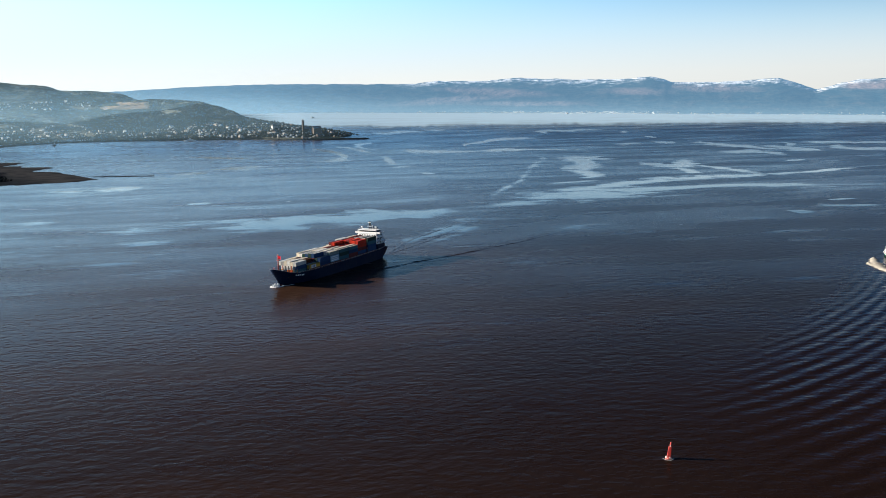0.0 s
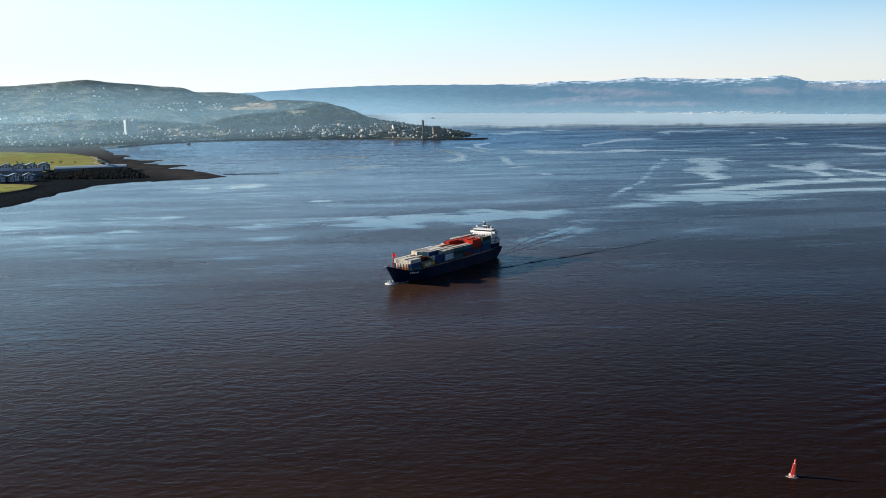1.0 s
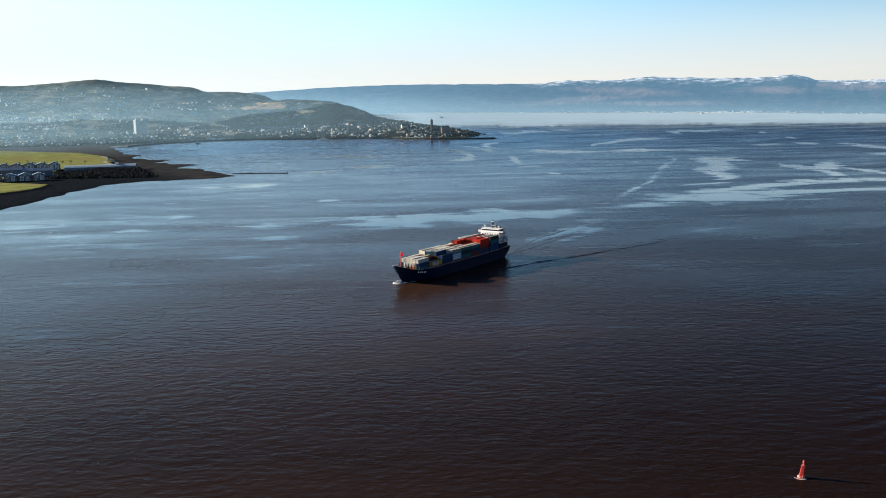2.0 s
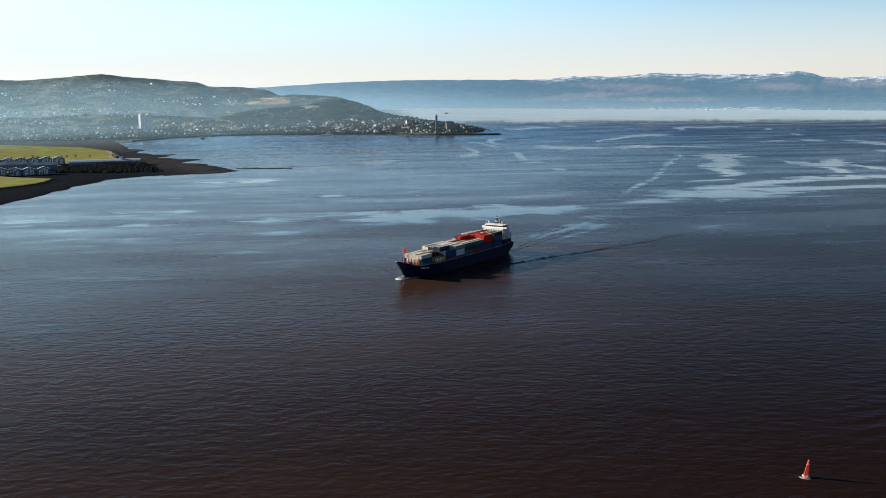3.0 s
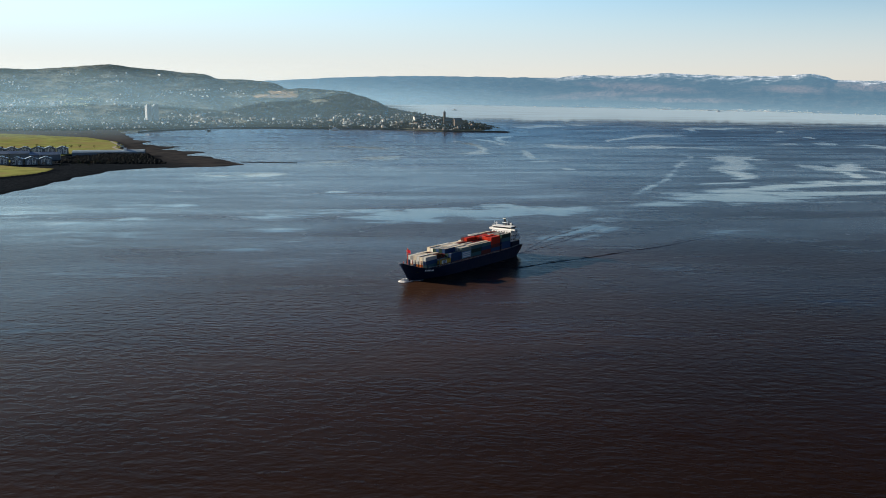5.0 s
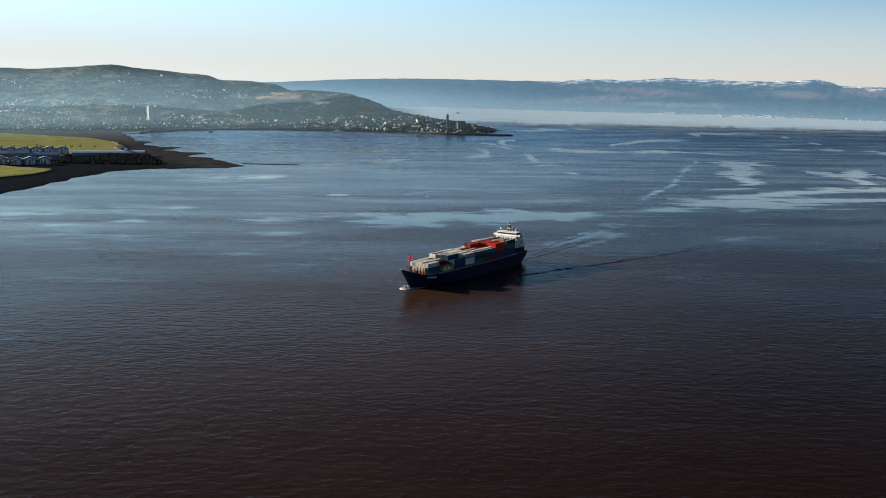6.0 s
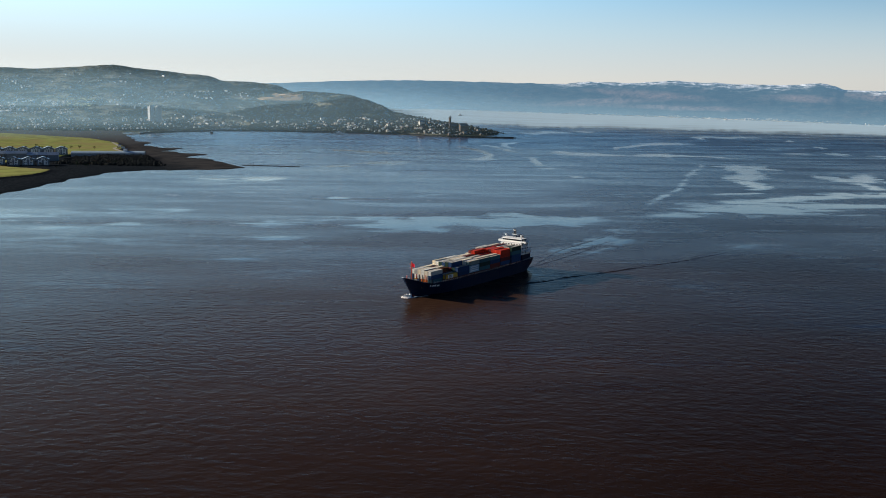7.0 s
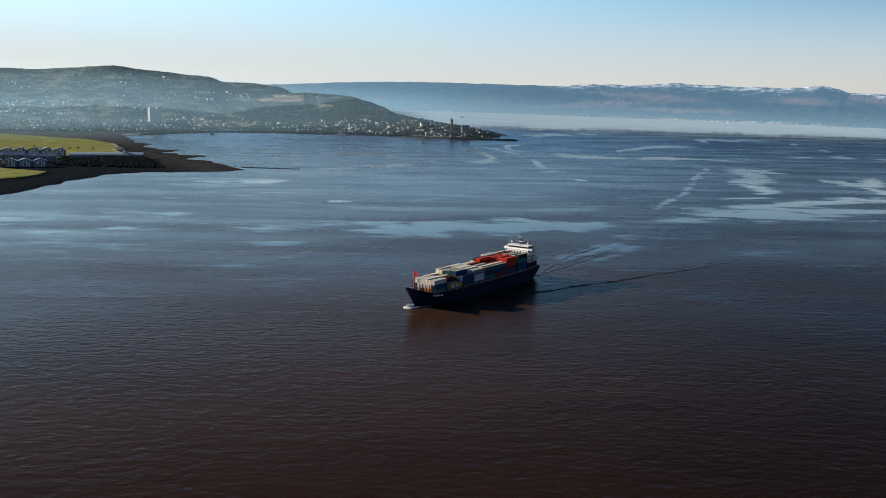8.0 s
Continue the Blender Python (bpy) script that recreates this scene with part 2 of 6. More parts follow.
    high = n.math("ADD", high, n.math("MULTIPLY", n.math("MULTIPLY", n.math("MULTIPLY", crest, near), patchy), n.smooth(y, 210, 420, 0.13, 0.19)))
    ruffle = n.math("MULTIPLY", ruffle, n.math("MULTIPLY_ADD", near, -0.45, 1.0))
    # silt tone, with sun-side brightening to the left and dimming close by painted in
    silt_and_sun = n.math("ADD", n.noise(n.place((0.003, 0.006, 0.003), 25), 1.0, 3), n.math("MULTIPLY_ADD", xyz.outputs["X"], -0.0015, n.smooth(y, 220, 620, -0.14, 0.12)))
    col = n.mix(n.smooth(silt_and_sun, 0.1, 1.0), SILT[0], SILT[1])
    # pale scum on the slicks; their sky reflection is painted in too, paler far off
    col = n.mix(n.math("MULTIPLY", n.smooth(slick_sheen, 0.05, 0.5), n.math("SUBTRACT", 1.0, calm)), col, n.mix(n.smooth(reach, 1100, 2100), (0.048, 0.070, 0.080), (0.33, 0.37, 0.385)))
    n.set(Base_Color=col, Roughness=n.math("MULTIPLY", n.smooth(ruffle, 0.05, 1.2, 0.08, rough), n.smooth(reach, 1300, 2300, 1.0, 1.35)), IOR=1.333, Specular_IOR_Level=n.smooth(reach, 420, 3000, 0.045, 1.0))
    n.set(Normal=n.put("ShaderNodeBump", Height=high, Strength=1.0, Distance=1.0).outputs[0])
    return n.mat


SILT = (0.0150, 0.0078, 0.0052), (0.054, 0.0280, 0.0170)
RIPPLE = 0.42
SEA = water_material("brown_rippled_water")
FOAM = painted("white_foam", (0.86, 0.83, 0.78), 0.8, vary=0.3, scale=0.5)


def build_water():
    bm = B()
    rings = [0, 60, 150, 300, 600, 1000, 1500, 2000, 2300, 2600] + [2600 + 60 * k for k in range(1, 36)]
    rows = []
    for r in rings:
        rows.append([bm.verts.new(polar(k, r, water_z(r, k if k < 180 else k - 360))) for k in range(360)] if r else [bm.verts.new(polar(0, 0, 0))])
    for lo, hi in zip(rows, rows[1:]):
        for k in range(360):
            j = (k + 1) % 360
            bm.faces.new((lo[0], hi[k], hi[j]) if len(lo) == 1 else (lo[k], hi[k], hi[j], lo[j]))
    bmesh.ops.recalc_face_normals(bm, faces=bm.faces)
    ob = part("water", bm, SEA, None, "peat-brown rippled estuary water under a clear winter sky", smooth=True)
    if ob.data.polygons[200].normal.z < 0:
        ob.data.flip_normals()
    return tagged(ob, "", "water", "", "structure")


build_water()


def spline(points, steps):
    """Catmull-Rom through points of any size."""
    pts = [Vector(p) for p in points]
    pts = [pts[0] * 2 - pts[1], *pts, pts[-1] * 2 - pts[-2]]
    out = []
    for p0, p1, p2, p3 in zip(pts, pts[1:], pts[2:], pts[3:]):
        for k in range(steps):
            t = k / steps
            out.append(0.5 * (2 * p1 + (p2 - p0) * t + (2 * p0 - 5 * p1 + 4 * p2 - p3) * t * t + (3 * p1 - p0 - 3 * p2 + p3) * t ** 3))
    return out + [pts[-2]]


def surface(x, y):
    d = Vector((x - HUB.x, y - HUB.y))
    return water_z(d.length, math.degrees(math.atan2(d.x, d.y)))


def slick(points, full=1.0):
    """A smooth streak on the water: a ribbon whose middle is calm and whose edges pass into the ripples."""
    line = spline(points, 10)
    slick.count += 1
    seed, tall = slick.count, 0.03 + 0.001 * slick.count
    bm, last = B(), None
    rim = bm.verts.layers.float.new("calm")
    n = len(line)
    for i, p in enumerate(line):
        t = line[min(i + 1, n - 1)] - line[max(i - 1, 0)]
        side = Vector((-t.y, t.x, 0)).normalized()
        end = min(1.0, 5.0 * (min(i, n - 1 - i) + 0.3) / n)
        wide = max(p.z, 0.0042 * math.hypot(p.x, p.y))
        breadth = 1.9 * wide * (1.0 + 0.55 * noise.noise(Vector((p.x * 0.009, p.y * 0.009, seed * 1.7))))
        sway = wide * (0.35 * noise.noise(Vector((p.x * 0.012 + seed, p.y * 0.012, 0))) + 0.8 * noise.noise(Vector((p.x * 0.04, p.y * 0.04, seed))))
        row = []
        for k in (-1, -0.5, 0, 0.5, 1):
            q = p + side * (k * breadth + sway)
            v = bm.verts.new((q.x, q.y, surface(q.x, q.y) + tall * (1.4 - 2.0 * abs(k))))
            v[rim] = (1 - abs(k)) * end * full
            row.append(v)
        if last:
            for a, b, c, d in zip(last, last[1:], row[1:], row):
                bm.faces.new((a, d, c, b))
        last = row
    bmesh.ops.recalc_face_normals(bm, faces=bm.faces)
    if sum(f.normal.z for f in bm.faces) < 0:
        bmesh.ops.reverse_faces(bm, faces=bm.faces)
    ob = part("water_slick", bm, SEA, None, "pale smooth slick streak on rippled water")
    return tagged(ob, "", "water", "water slicks", "structure")


slick.count = 0
# each point of a slick: x, y and half its breadth there
slick([(206, 982, 10), (255, 1033, 25), (311, 1090, 47), (354, 1096, 51), (411, 1125, 55), (467, 1131, 40), (520, 1129, 23), (580, 1142, 20), (645, 1141, 24), (713, 1107, 19), (800, 1091, 27)])
slick([(323, 1162, 16), (370, 1171, 18), (440, 1203, 17), (501, 1262, 27), (566, 1275, 24), (632, 1351, 7)])
slick([(490, 1285, 38), (545, 1297, 31), (610, 1293, 26), (677, 1302, 26), (750, 1309, 21), (818, 1313, 13), (918, 1365, 11), (1041, 1423, 16)])
slick([(444, 1528, 16), (497, 1552, 22), (574, 1739, 24), (604, 1906, 28), (594, 1982, 16)])
slick([(599, 1870, 39), (637, 1899, 49), (659, 1888, 36)])
slick([(492, 1556, 20), (493, 1471, 16), (479, 1402, 13), (443, 1336, 8)])
slick([(673, 1729, 10), (680, 1618, 18), (691, 1544, 26), (738, 1606, 22), (827, 1787, 9)])
slick([(682, 1522, 15), (664, 1426, 11), (641, 1362, 7)])
slick([(732, 1551, 10), (743, 1488, 11), (739, 1389, 13), (742, 1314, 14)])
slick([(496, 2595, 6), (505, 2721, 13), (606, 2842, 31), (724, 2942, 44), (824, 3028, 26)])
slick([(889, 3115, 6), (900, 3251, 24), (998, 3262, 48), (1169, 3258, 50)])
slick([(497, 2421, 45), (547, 2367, 66), (625, 2333, 31), (729, 2223, 29)])
slick([(533, 2093, 12), (546, 2011, 8), (528, 1889, 5), (470, 1740, 7), (425, 1615, 5), (377, 1472, 7), (330, 1330, 4), (279, 1218, 6), (235, 1099, 4), (213, 1038, 4)], 0.5)
slick([(1162, 3090, 51), (1188, 3076, 34)])
slick([(1159, 2849, 9), (1148, 2726, 9)])
slick([(943, 2534, 50), (979, 2473, 42)])
slick([(1051, 2499, 62), (1117, 2490, 45)])
slick([(1141, 2493, 34), (1175, 2412, 24), (1153, 2204, 30), (1160, 2059, 23), (1154, 1935, 14)])
slick([(976, 1955, 41), (1040, 1928, 52), (1066, 1864, 18), (1032, 1729, 10)])
slick([(955, 1605, 19), (975, 1583, 18)])
slick([(1236, 2209, 20), (1219, 2073, 26), (1204, 1938, 42), (1230, 1919, 28)])
slick([(1344, 2327, 30), (1354, 2256, 12), (1253, 2109, 3)])
slick([(1387, 2295, 49), (1475, 2227, 50), (1570, 2151, 67), (1627, 2106, 67)])
slick([(1442, 2163, 3), (1350, 2039, 7), (1327, 1941, 41), (1377, 1886, 57), (1421, 1838, 55)])
slick([(506, 843, 14), (531, 844, 10)])
slick([(569, 898, 13), (599, 871, 10), (637, 866, 8)])
slick([(606, 927, 6), (647, 940, 6)])
slick([(352, 1268, 8), (402, 1286, 9), (460, 1298, 9)])
slick([(-9, 2753, 23), (46, 2674, 20), (88, 2441, 13), (94, 2222, 3), (55, 2076, 27), (-2, 2033, 29)])
slick([(93, 2819, 16), (141, 2705, 15), (181, 2400, 11)])
slick([(240, 2926, 20), (191, 2890, 23), (165, 2792, 3), (190, 2666, 18), (225, 2607, 23)])
slick([(308, 2594, 7), (316, 2444, 29), (373, 2367, 68), (416, 2416, 18)])
slick([(257, 3320, 48), (343, 3371, 46), (452, 3449, 46)])
slick([(491, 3486, 34), (540, 3422, 35)])
slick([(196, 2254, 3), (188, 1951, 6), (185, 1839, 3)])
slick([(191, 1804, 18), (206, 1766, 22)])
slick([(-240, 1810, 33), (-201, 1756, 18)])
slick([(-183, 1836, 56), (-150, 1877, 47), (-125, 1937, 31), (-81, 1957, 21)])
slick([(-347, 1451, 25), (-302, 1459, 31), (-267, 1456, 18)])
slick([(-415, 1446, 16), (-347, 1435, 17)])
slick([(-339, 2462, 25), (-251, 2396, 21), (-114, 2240, 18)])
slick([(206, 1569, 36), (230, 1573, 29)])
slick([(-164, 1168, 16), (-128, 1166, 12)])
slick([(-254, 892, 19), (-174, 909, 33), (-148, 938, 23), (-77, 974, 20), (20, 1041, 15)], 0.45)
slick([(-123, 887, 17), (-42, 918, 32), (32, 948, 44), (117, 974, 47), (169, 1008, 21)])
slick([(-394, 840, 18), (-332, 882, 19), (-256, 885, 19)], 0.45)
slick([(-415, 794, 18), (-328, 797, 19), (-250, 802, 19), (-173, 813, 15), (-115, 831, 12)], 0.45)
slick([(-246, 696, 9), (-175, 708, 12), (-113, 759, 9)], 0.3)
slick([(-401, 1035, 17), (-279, 1016, 16)], 0.45)
slick([(-511, 972, 33), (-424, 976, 29), (-332, 990, 24)], 0.45)
slick([(198, 758, 14), (250, 802, 19), (318, 809, 15)], 0.3)
# the ship's wake: broken pale bands either side of its track
slick([(67, 733, 9), (86, 755, 12), (114, 795, 15), (149, 852, 16), (194, 951, 16)], 0.52)
slick([(84, 711, 4), (115, 755, 5), (147, 808, 5), (179, 866, 5)], 0.36)


def ridge(points, wide, high):
    """A low wave of the ship's wake."""
    line = spline([(x, y, 0) for x, y in points], 14)
    bm, last, n = B(), None, len(line)
    for i, p in enumerate(line):
        t = (line[min(i + 1, n - 1)] - line[max(i - 1, 0)]).normalized()
        side = Vector((-t.y, t.x, 0))
        fade = min(1, (n - i) / (0.5 * n), 0.3 + i / 5)
        h = high * fade * (0.6 + 0.7 * noise.noise(Vector((i * 0.37, wide, 0))))
        row = []
        for k, z in ((-1, 0), (-0.55, 0.5), (0, 1), (0.4, 0.25), (0.75, 0.5), (1.1, 0)):
            q = p + side * (k * wide + 1.3 * noise.noise(Vector((i * 0.45, 0.3 * k, wide * 3))))
            row.append(bm.verts.new((q.x, q.y, (0.02 if z else -0.05) + h * z)))
        if last:
            for a, b, c, d in zip(last, last[1:], row[1:], row):
                bm.faces.new((a, d, c, b))
        last = row
    bmesh.ops.recalc_face_normals(bm, faces=bm.faces)
    if sum(f.normal.z for f in bm.faces) < 0:
        bmesh.ops.reverse_faces(bm, faces=bm.faces)
    return tagged(part("wake_wave", bm, SEA, None, "dark narrow wave trailing from the ship's stern", smooth=True), "", "wake", "wake waves", "structure")


ridge([(48, 627), (62, 637), (75, 648), (99, 664), (117, 677), (147, 701), (172, 719), (212, 755), (245, 788), (275, 824)], 2.6, 0.6)
ridge([(104, 673), (122, 684), (142, 702), (157, 715)], 1.6, 0.35)
ridge([(174, 719), (201, 754), (221, 771), (248, 800)], 1.8, 0.35)
ridge([(57, 688), (80, 748), (106, 795), (128, 828), (153, 876), (184, 935)], 2.2, 0.36)
ridge([(52, 683), (73, 711), (100, 753), (126, 798), (148, 840)], 2.2, 0.36)
ridge([(83, 739), (102, 769), (118, 787), (137, 824)], 1.8, 0.3)

# ------------------------------------------------------------------ far hills
def far_hill_material():
    """Far moorland, the air's haze painted as emission: dark woods, sunlit brown bracken slopes, streaks of snow along
    the tops.
    """
    n = Nodes("far_moor_hills")
    pos = n.put("ShaderNodeNewGeometry").outputs["Position"]
    xyz = n.put("ShaderNodeSeparateXYZ", Vector=pos)
    az = n.math("MULTIPLY", n.math("ARCTAN2", n.math("SUBTRACT", xyz.outputs["X"], HUB.x), n.math("SUBTRACT", xyz.outputs["Y"], HUB.y)), 57.3)
    el = n.math("MULTIPLY", n.math("SUBTRACT", xyz.outputs["Z"], 115.0), 57.3 / 4700)
    flat = n.put("ShaderNodeCombineXYZ", X=az, Y=n.math("MULTIPLY", el, 4.0)).outputs[0]
    broad, mid, fine = n.noise(flat, 0.45, 4, 0.55), n.noise(flat, 1.3, 4, 0.6), n.noise(flat, 5.0, 4, 0.6)
    col = n.mix(n.smooth(mid, 0.36, 0.66), (0.010, 0.022, 0.026), (0.040, 0.042, 0.036))
    col = n.mix(n.smooth(broad, 0.56, 0.68, 0, 0.8), col, (0.075, 0.060, 0.052))
    # sunlit brown slopes painted over dead bracken: middle, half breadth and lean
    for a, e, wa, we, lean in ((12.6, 1.05, 3.4, 0.30, -0.07), (9.6, 0.55, 4.0, 0.24, 0.05), (21.9, 0.86, 2.4, 0.24, -0.04), (14.5, 0.25, 4.5, 0.16, -0.02), (26.5, 0.95, 3.0, 0.25, -0.05), (36.5, 0.9, 2.5, 0.3, 0.0)):
        da = n.math("SUBTRACT", az, a)
        de = n.math("SUBTRACT", n.math("SUBTRACT", el, e), n.math("MULTIPLY", da, lean))
        u, v = n.math("DIVIDE", da, wa), n.math("DIVIDE", de, we)
        d = n.math("ADD", n.math("MULTIPLY", u, u), n.math("MULTIPLY", v, v))
        d = n.math("ADD", d, n.math("MULTIPLY_ADD", broad, 3.2, -1.6))
        col = n.mix(n.smooth(d, 1.6, -0.3, 0.0, 0.8), col, (0.23, 0.15, 0.125))
    col = n.mix(n.smooth(fine, 0.45, 0.7, 0.0, 0.5), col, (0.008, 0.014, 0.016))
    # snow lies in streaks along the top edge
    top = n.put("ShaderNodeAttribute")
    top.attribute_name = "top"
    long = n.noise(n.put("ShaderNodeCombineXYZ", X=n.math("MULTIPLY", az, 1.1), Y=n.math("MULTIPLY", el, 16.0)).outputs[0], 1.0, 4, 0.7)
    lies = n.math("MULTIPLY", n.smooth(n.math("ADD", top.outputs["Fac"], n.math("MULTIPLY_ADD", mid, 0.5, -0.25)), 0.76, 0.95), n.smooth(long, 0.43, 0.55))
    lies = n.math("MULTIPLY", lies, n.smooth(az, 5.5, 8.5))
    col = n.mix(n.math("MULTIPLY", lies, n.smooth(fine, 0.25, 0.5)), col, (0.76, 0.76, 0.78))
    n.set(Base_Color=col, Roughness=0.95, Specular_IOR_Level=0.0)
    # haze painted as a blue glow, thicker low over the water and towards the left end
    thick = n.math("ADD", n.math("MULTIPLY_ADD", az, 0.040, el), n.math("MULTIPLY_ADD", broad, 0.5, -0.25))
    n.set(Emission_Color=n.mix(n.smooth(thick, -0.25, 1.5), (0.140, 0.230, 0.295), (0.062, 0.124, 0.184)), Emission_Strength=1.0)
    n.set(Normal=n.put("ShaderNodeBump", Height=mid, Strength=0.6, Distance=25.0).outputs[0])
    return n.mat


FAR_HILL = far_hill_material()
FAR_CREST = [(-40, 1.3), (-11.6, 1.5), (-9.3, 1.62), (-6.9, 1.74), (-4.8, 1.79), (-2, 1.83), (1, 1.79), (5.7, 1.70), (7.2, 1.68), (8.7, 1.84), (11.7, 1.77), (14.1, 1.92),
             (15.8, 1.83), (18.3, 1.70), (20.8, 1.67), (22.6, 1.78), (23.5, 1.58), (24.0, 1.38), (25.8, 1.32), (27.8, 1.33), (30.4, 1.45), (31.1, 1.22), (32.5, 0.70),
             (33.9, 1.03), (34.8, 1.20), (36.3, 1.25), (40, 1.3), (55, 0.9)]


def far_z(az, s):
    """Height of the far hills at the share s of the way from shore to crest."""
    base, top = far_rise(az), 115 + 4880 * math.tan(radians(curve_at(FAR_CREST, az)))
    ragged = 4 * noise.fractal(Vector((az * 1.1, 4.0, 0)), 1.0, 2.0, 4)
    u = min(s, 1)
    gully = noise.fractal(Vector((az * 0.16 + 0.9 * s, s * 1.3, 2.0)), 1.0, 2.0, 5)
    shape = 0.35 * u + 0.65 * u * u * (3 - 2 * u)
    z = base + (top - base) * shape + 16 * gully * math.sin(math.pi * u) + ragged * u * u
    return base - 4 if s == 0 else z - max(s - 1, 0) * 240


def far_range():
    """The hills across the firth: a polar sheet from the far shore to the crest and over it."""
    bm, rows = B(), []
    share = bm.verts.layers.float.new("top")
    for s in [0, 0.02, 0.06] + [k / 30 for k in range(3, 31)] + [1.1, 1.25]:
        row = []
        for k in range(521):
            az = -20 + 72 * k / 520
            row.append(bm.verts.new(polar(az, 4490 + 390 * s, far_z(az, s))))
            row[-1][share] = min(s, 1)
        rows.append(row)
    for lo, hi in zip(rows, rows[1:]):
        for a, b, c, d in zip(lo, lo[1:], hi[1:], hi):
            bm.faces.new((a, b, c, d))
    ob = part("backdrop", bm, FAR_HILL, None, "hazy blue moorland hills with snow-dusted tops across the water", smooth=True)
    return tagged(ob, "", "hills", "", "structure")


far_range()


def far_mist_sheen():
    """A thin pale mist sheet painting haze and sky reflection onto the water under the far shore, with a ragged near
    edge.
    """
    n = Nodes("mist_and_sky_sheen")
    thin = n.put("ShaderNodeAttribute")
    thin.attribute_name = "thick"
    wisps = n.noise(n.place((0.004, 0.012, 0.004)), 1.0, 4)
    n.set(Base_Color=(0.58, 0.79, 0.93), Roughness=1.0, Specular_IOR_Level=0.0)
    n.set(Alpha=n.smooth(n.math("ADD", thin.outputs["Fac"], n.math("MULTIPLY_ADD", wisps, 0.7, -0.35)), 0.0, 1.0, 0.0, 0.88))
    bm, rows = B(), []
    thick = bm.verts.layers.float.new("thick")
    azs = [-6 + 0.12 * k for k in range(470)]
    edges = {}
    for az in azs:
        wavy = 110 * noise.fractal(Vector((az * 0.22, 1.0, 0)), 1.0, 2.0, 5) + 60 * noise.noise(Vector((az * 2.2, 5, 0)))
        edges[az] = range_of(az, 1.08 + 0.0095 * max(az - 7, 0)) + wavy
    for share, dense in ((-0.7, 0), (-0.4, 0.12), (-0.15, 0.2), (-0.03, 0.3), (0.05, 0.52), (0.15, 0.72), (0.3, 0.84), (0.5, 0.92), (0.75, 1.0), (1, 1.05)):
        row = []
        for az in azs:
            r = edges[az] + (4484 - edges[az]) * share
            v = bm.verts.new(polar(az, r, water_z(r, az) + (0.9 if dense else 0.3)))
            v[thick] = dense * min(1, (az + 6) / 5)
            row.append(v)
        rows.append(row)
    for lo, hi in zip(rows, rows[1:]):
        for a, b, c, d in zip(lo, lo[1:], hi[1:], hi):
            bm.faces.new((a, b, c, d))
    bmesh.ops.recalc_face_normals(bm, faces=bm.faces)
    ob = part("mist", bm, n.mat, None, "thin pale mist sheet painting in haze and sky reflection on the far water", smooth=True)
    tagged(ob, "", "mist", "", "structure")


far_mist_sheen()


def haze_veil(r, az0, az1, low, thick):
    """An added translucent sheet that paints winter haze over the water and the town, dense low down and gone above the
    ridge.
    """
    n = Nodes("thin_winter_haze")
    t = n.tree
    amount = n.put("ShaderNodeAttribute")
    amount.attribute_name = "thick"
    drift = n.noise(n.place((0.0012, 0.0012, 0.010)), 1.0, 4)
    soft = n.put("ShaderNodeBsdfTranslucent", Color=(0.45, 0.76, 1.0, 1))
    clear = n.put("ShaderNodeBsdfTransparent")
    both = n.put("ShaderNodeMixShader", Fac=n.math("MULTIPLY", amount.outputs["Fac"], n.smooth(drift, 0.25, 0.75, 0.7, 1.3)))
    t.links.new(clear.outputs[0], both.inputs[1])
    t.links.new(soft.outputs[0], both.inputs[2])
    t.links.new(both.outputs[0], t.nodes["Material Output"].inputs["Surface"])
    bm, rows = B(), []
    lay = bm.verts.layers.float.new("thick")
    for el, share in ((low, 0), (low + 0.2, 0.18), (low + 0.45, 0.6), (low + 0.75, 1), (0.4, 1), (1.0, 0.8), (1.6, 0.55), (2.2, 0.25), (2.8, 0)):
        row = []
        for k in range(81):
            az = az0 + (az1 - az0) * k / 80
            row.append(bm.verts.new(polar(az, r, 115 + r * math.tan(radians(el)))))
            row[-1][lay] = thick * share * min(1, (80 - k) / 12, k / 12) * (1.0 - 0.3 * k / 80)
        rows.append(row)
    for a, b in zip(rows, rows[1:]):
        for k in range(80):
            bm.faces.new((a[k], a[k + 1], b[k + 1], b[k]))
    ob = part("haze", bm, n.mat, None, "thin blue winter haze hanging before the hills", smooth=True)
    tagged(ob, "", "haze", "", "structure")


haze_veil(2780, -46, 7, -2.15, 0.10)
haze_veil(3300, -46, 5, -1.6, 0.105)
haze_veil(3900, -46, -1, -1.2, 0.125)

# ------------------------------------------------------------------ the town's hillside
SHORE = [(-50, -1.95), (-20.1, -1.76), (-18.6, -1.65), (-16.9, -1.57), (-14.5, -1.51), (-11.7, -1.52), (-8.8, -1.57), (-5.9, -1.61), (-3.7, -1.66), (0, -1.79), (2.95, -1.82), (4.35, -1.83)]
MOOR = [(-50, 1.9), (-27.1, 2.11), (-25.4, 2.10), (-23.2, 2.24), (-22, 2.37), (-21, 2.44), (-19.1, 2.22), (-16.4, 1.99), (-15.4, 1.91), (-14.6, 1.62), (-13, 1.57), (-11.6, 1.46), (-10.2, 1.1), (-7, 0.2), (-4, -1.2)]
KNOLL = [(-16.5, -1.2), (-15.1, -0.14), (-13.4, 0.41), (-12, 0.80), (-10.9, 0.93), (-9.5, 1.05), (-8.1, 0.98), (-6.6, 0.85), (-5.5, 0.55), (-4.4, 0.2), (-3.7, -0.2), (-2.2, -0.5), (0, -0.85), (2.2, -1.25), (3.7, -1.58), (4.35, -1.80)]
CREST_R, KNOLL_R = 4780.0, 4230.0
_ranges = {}


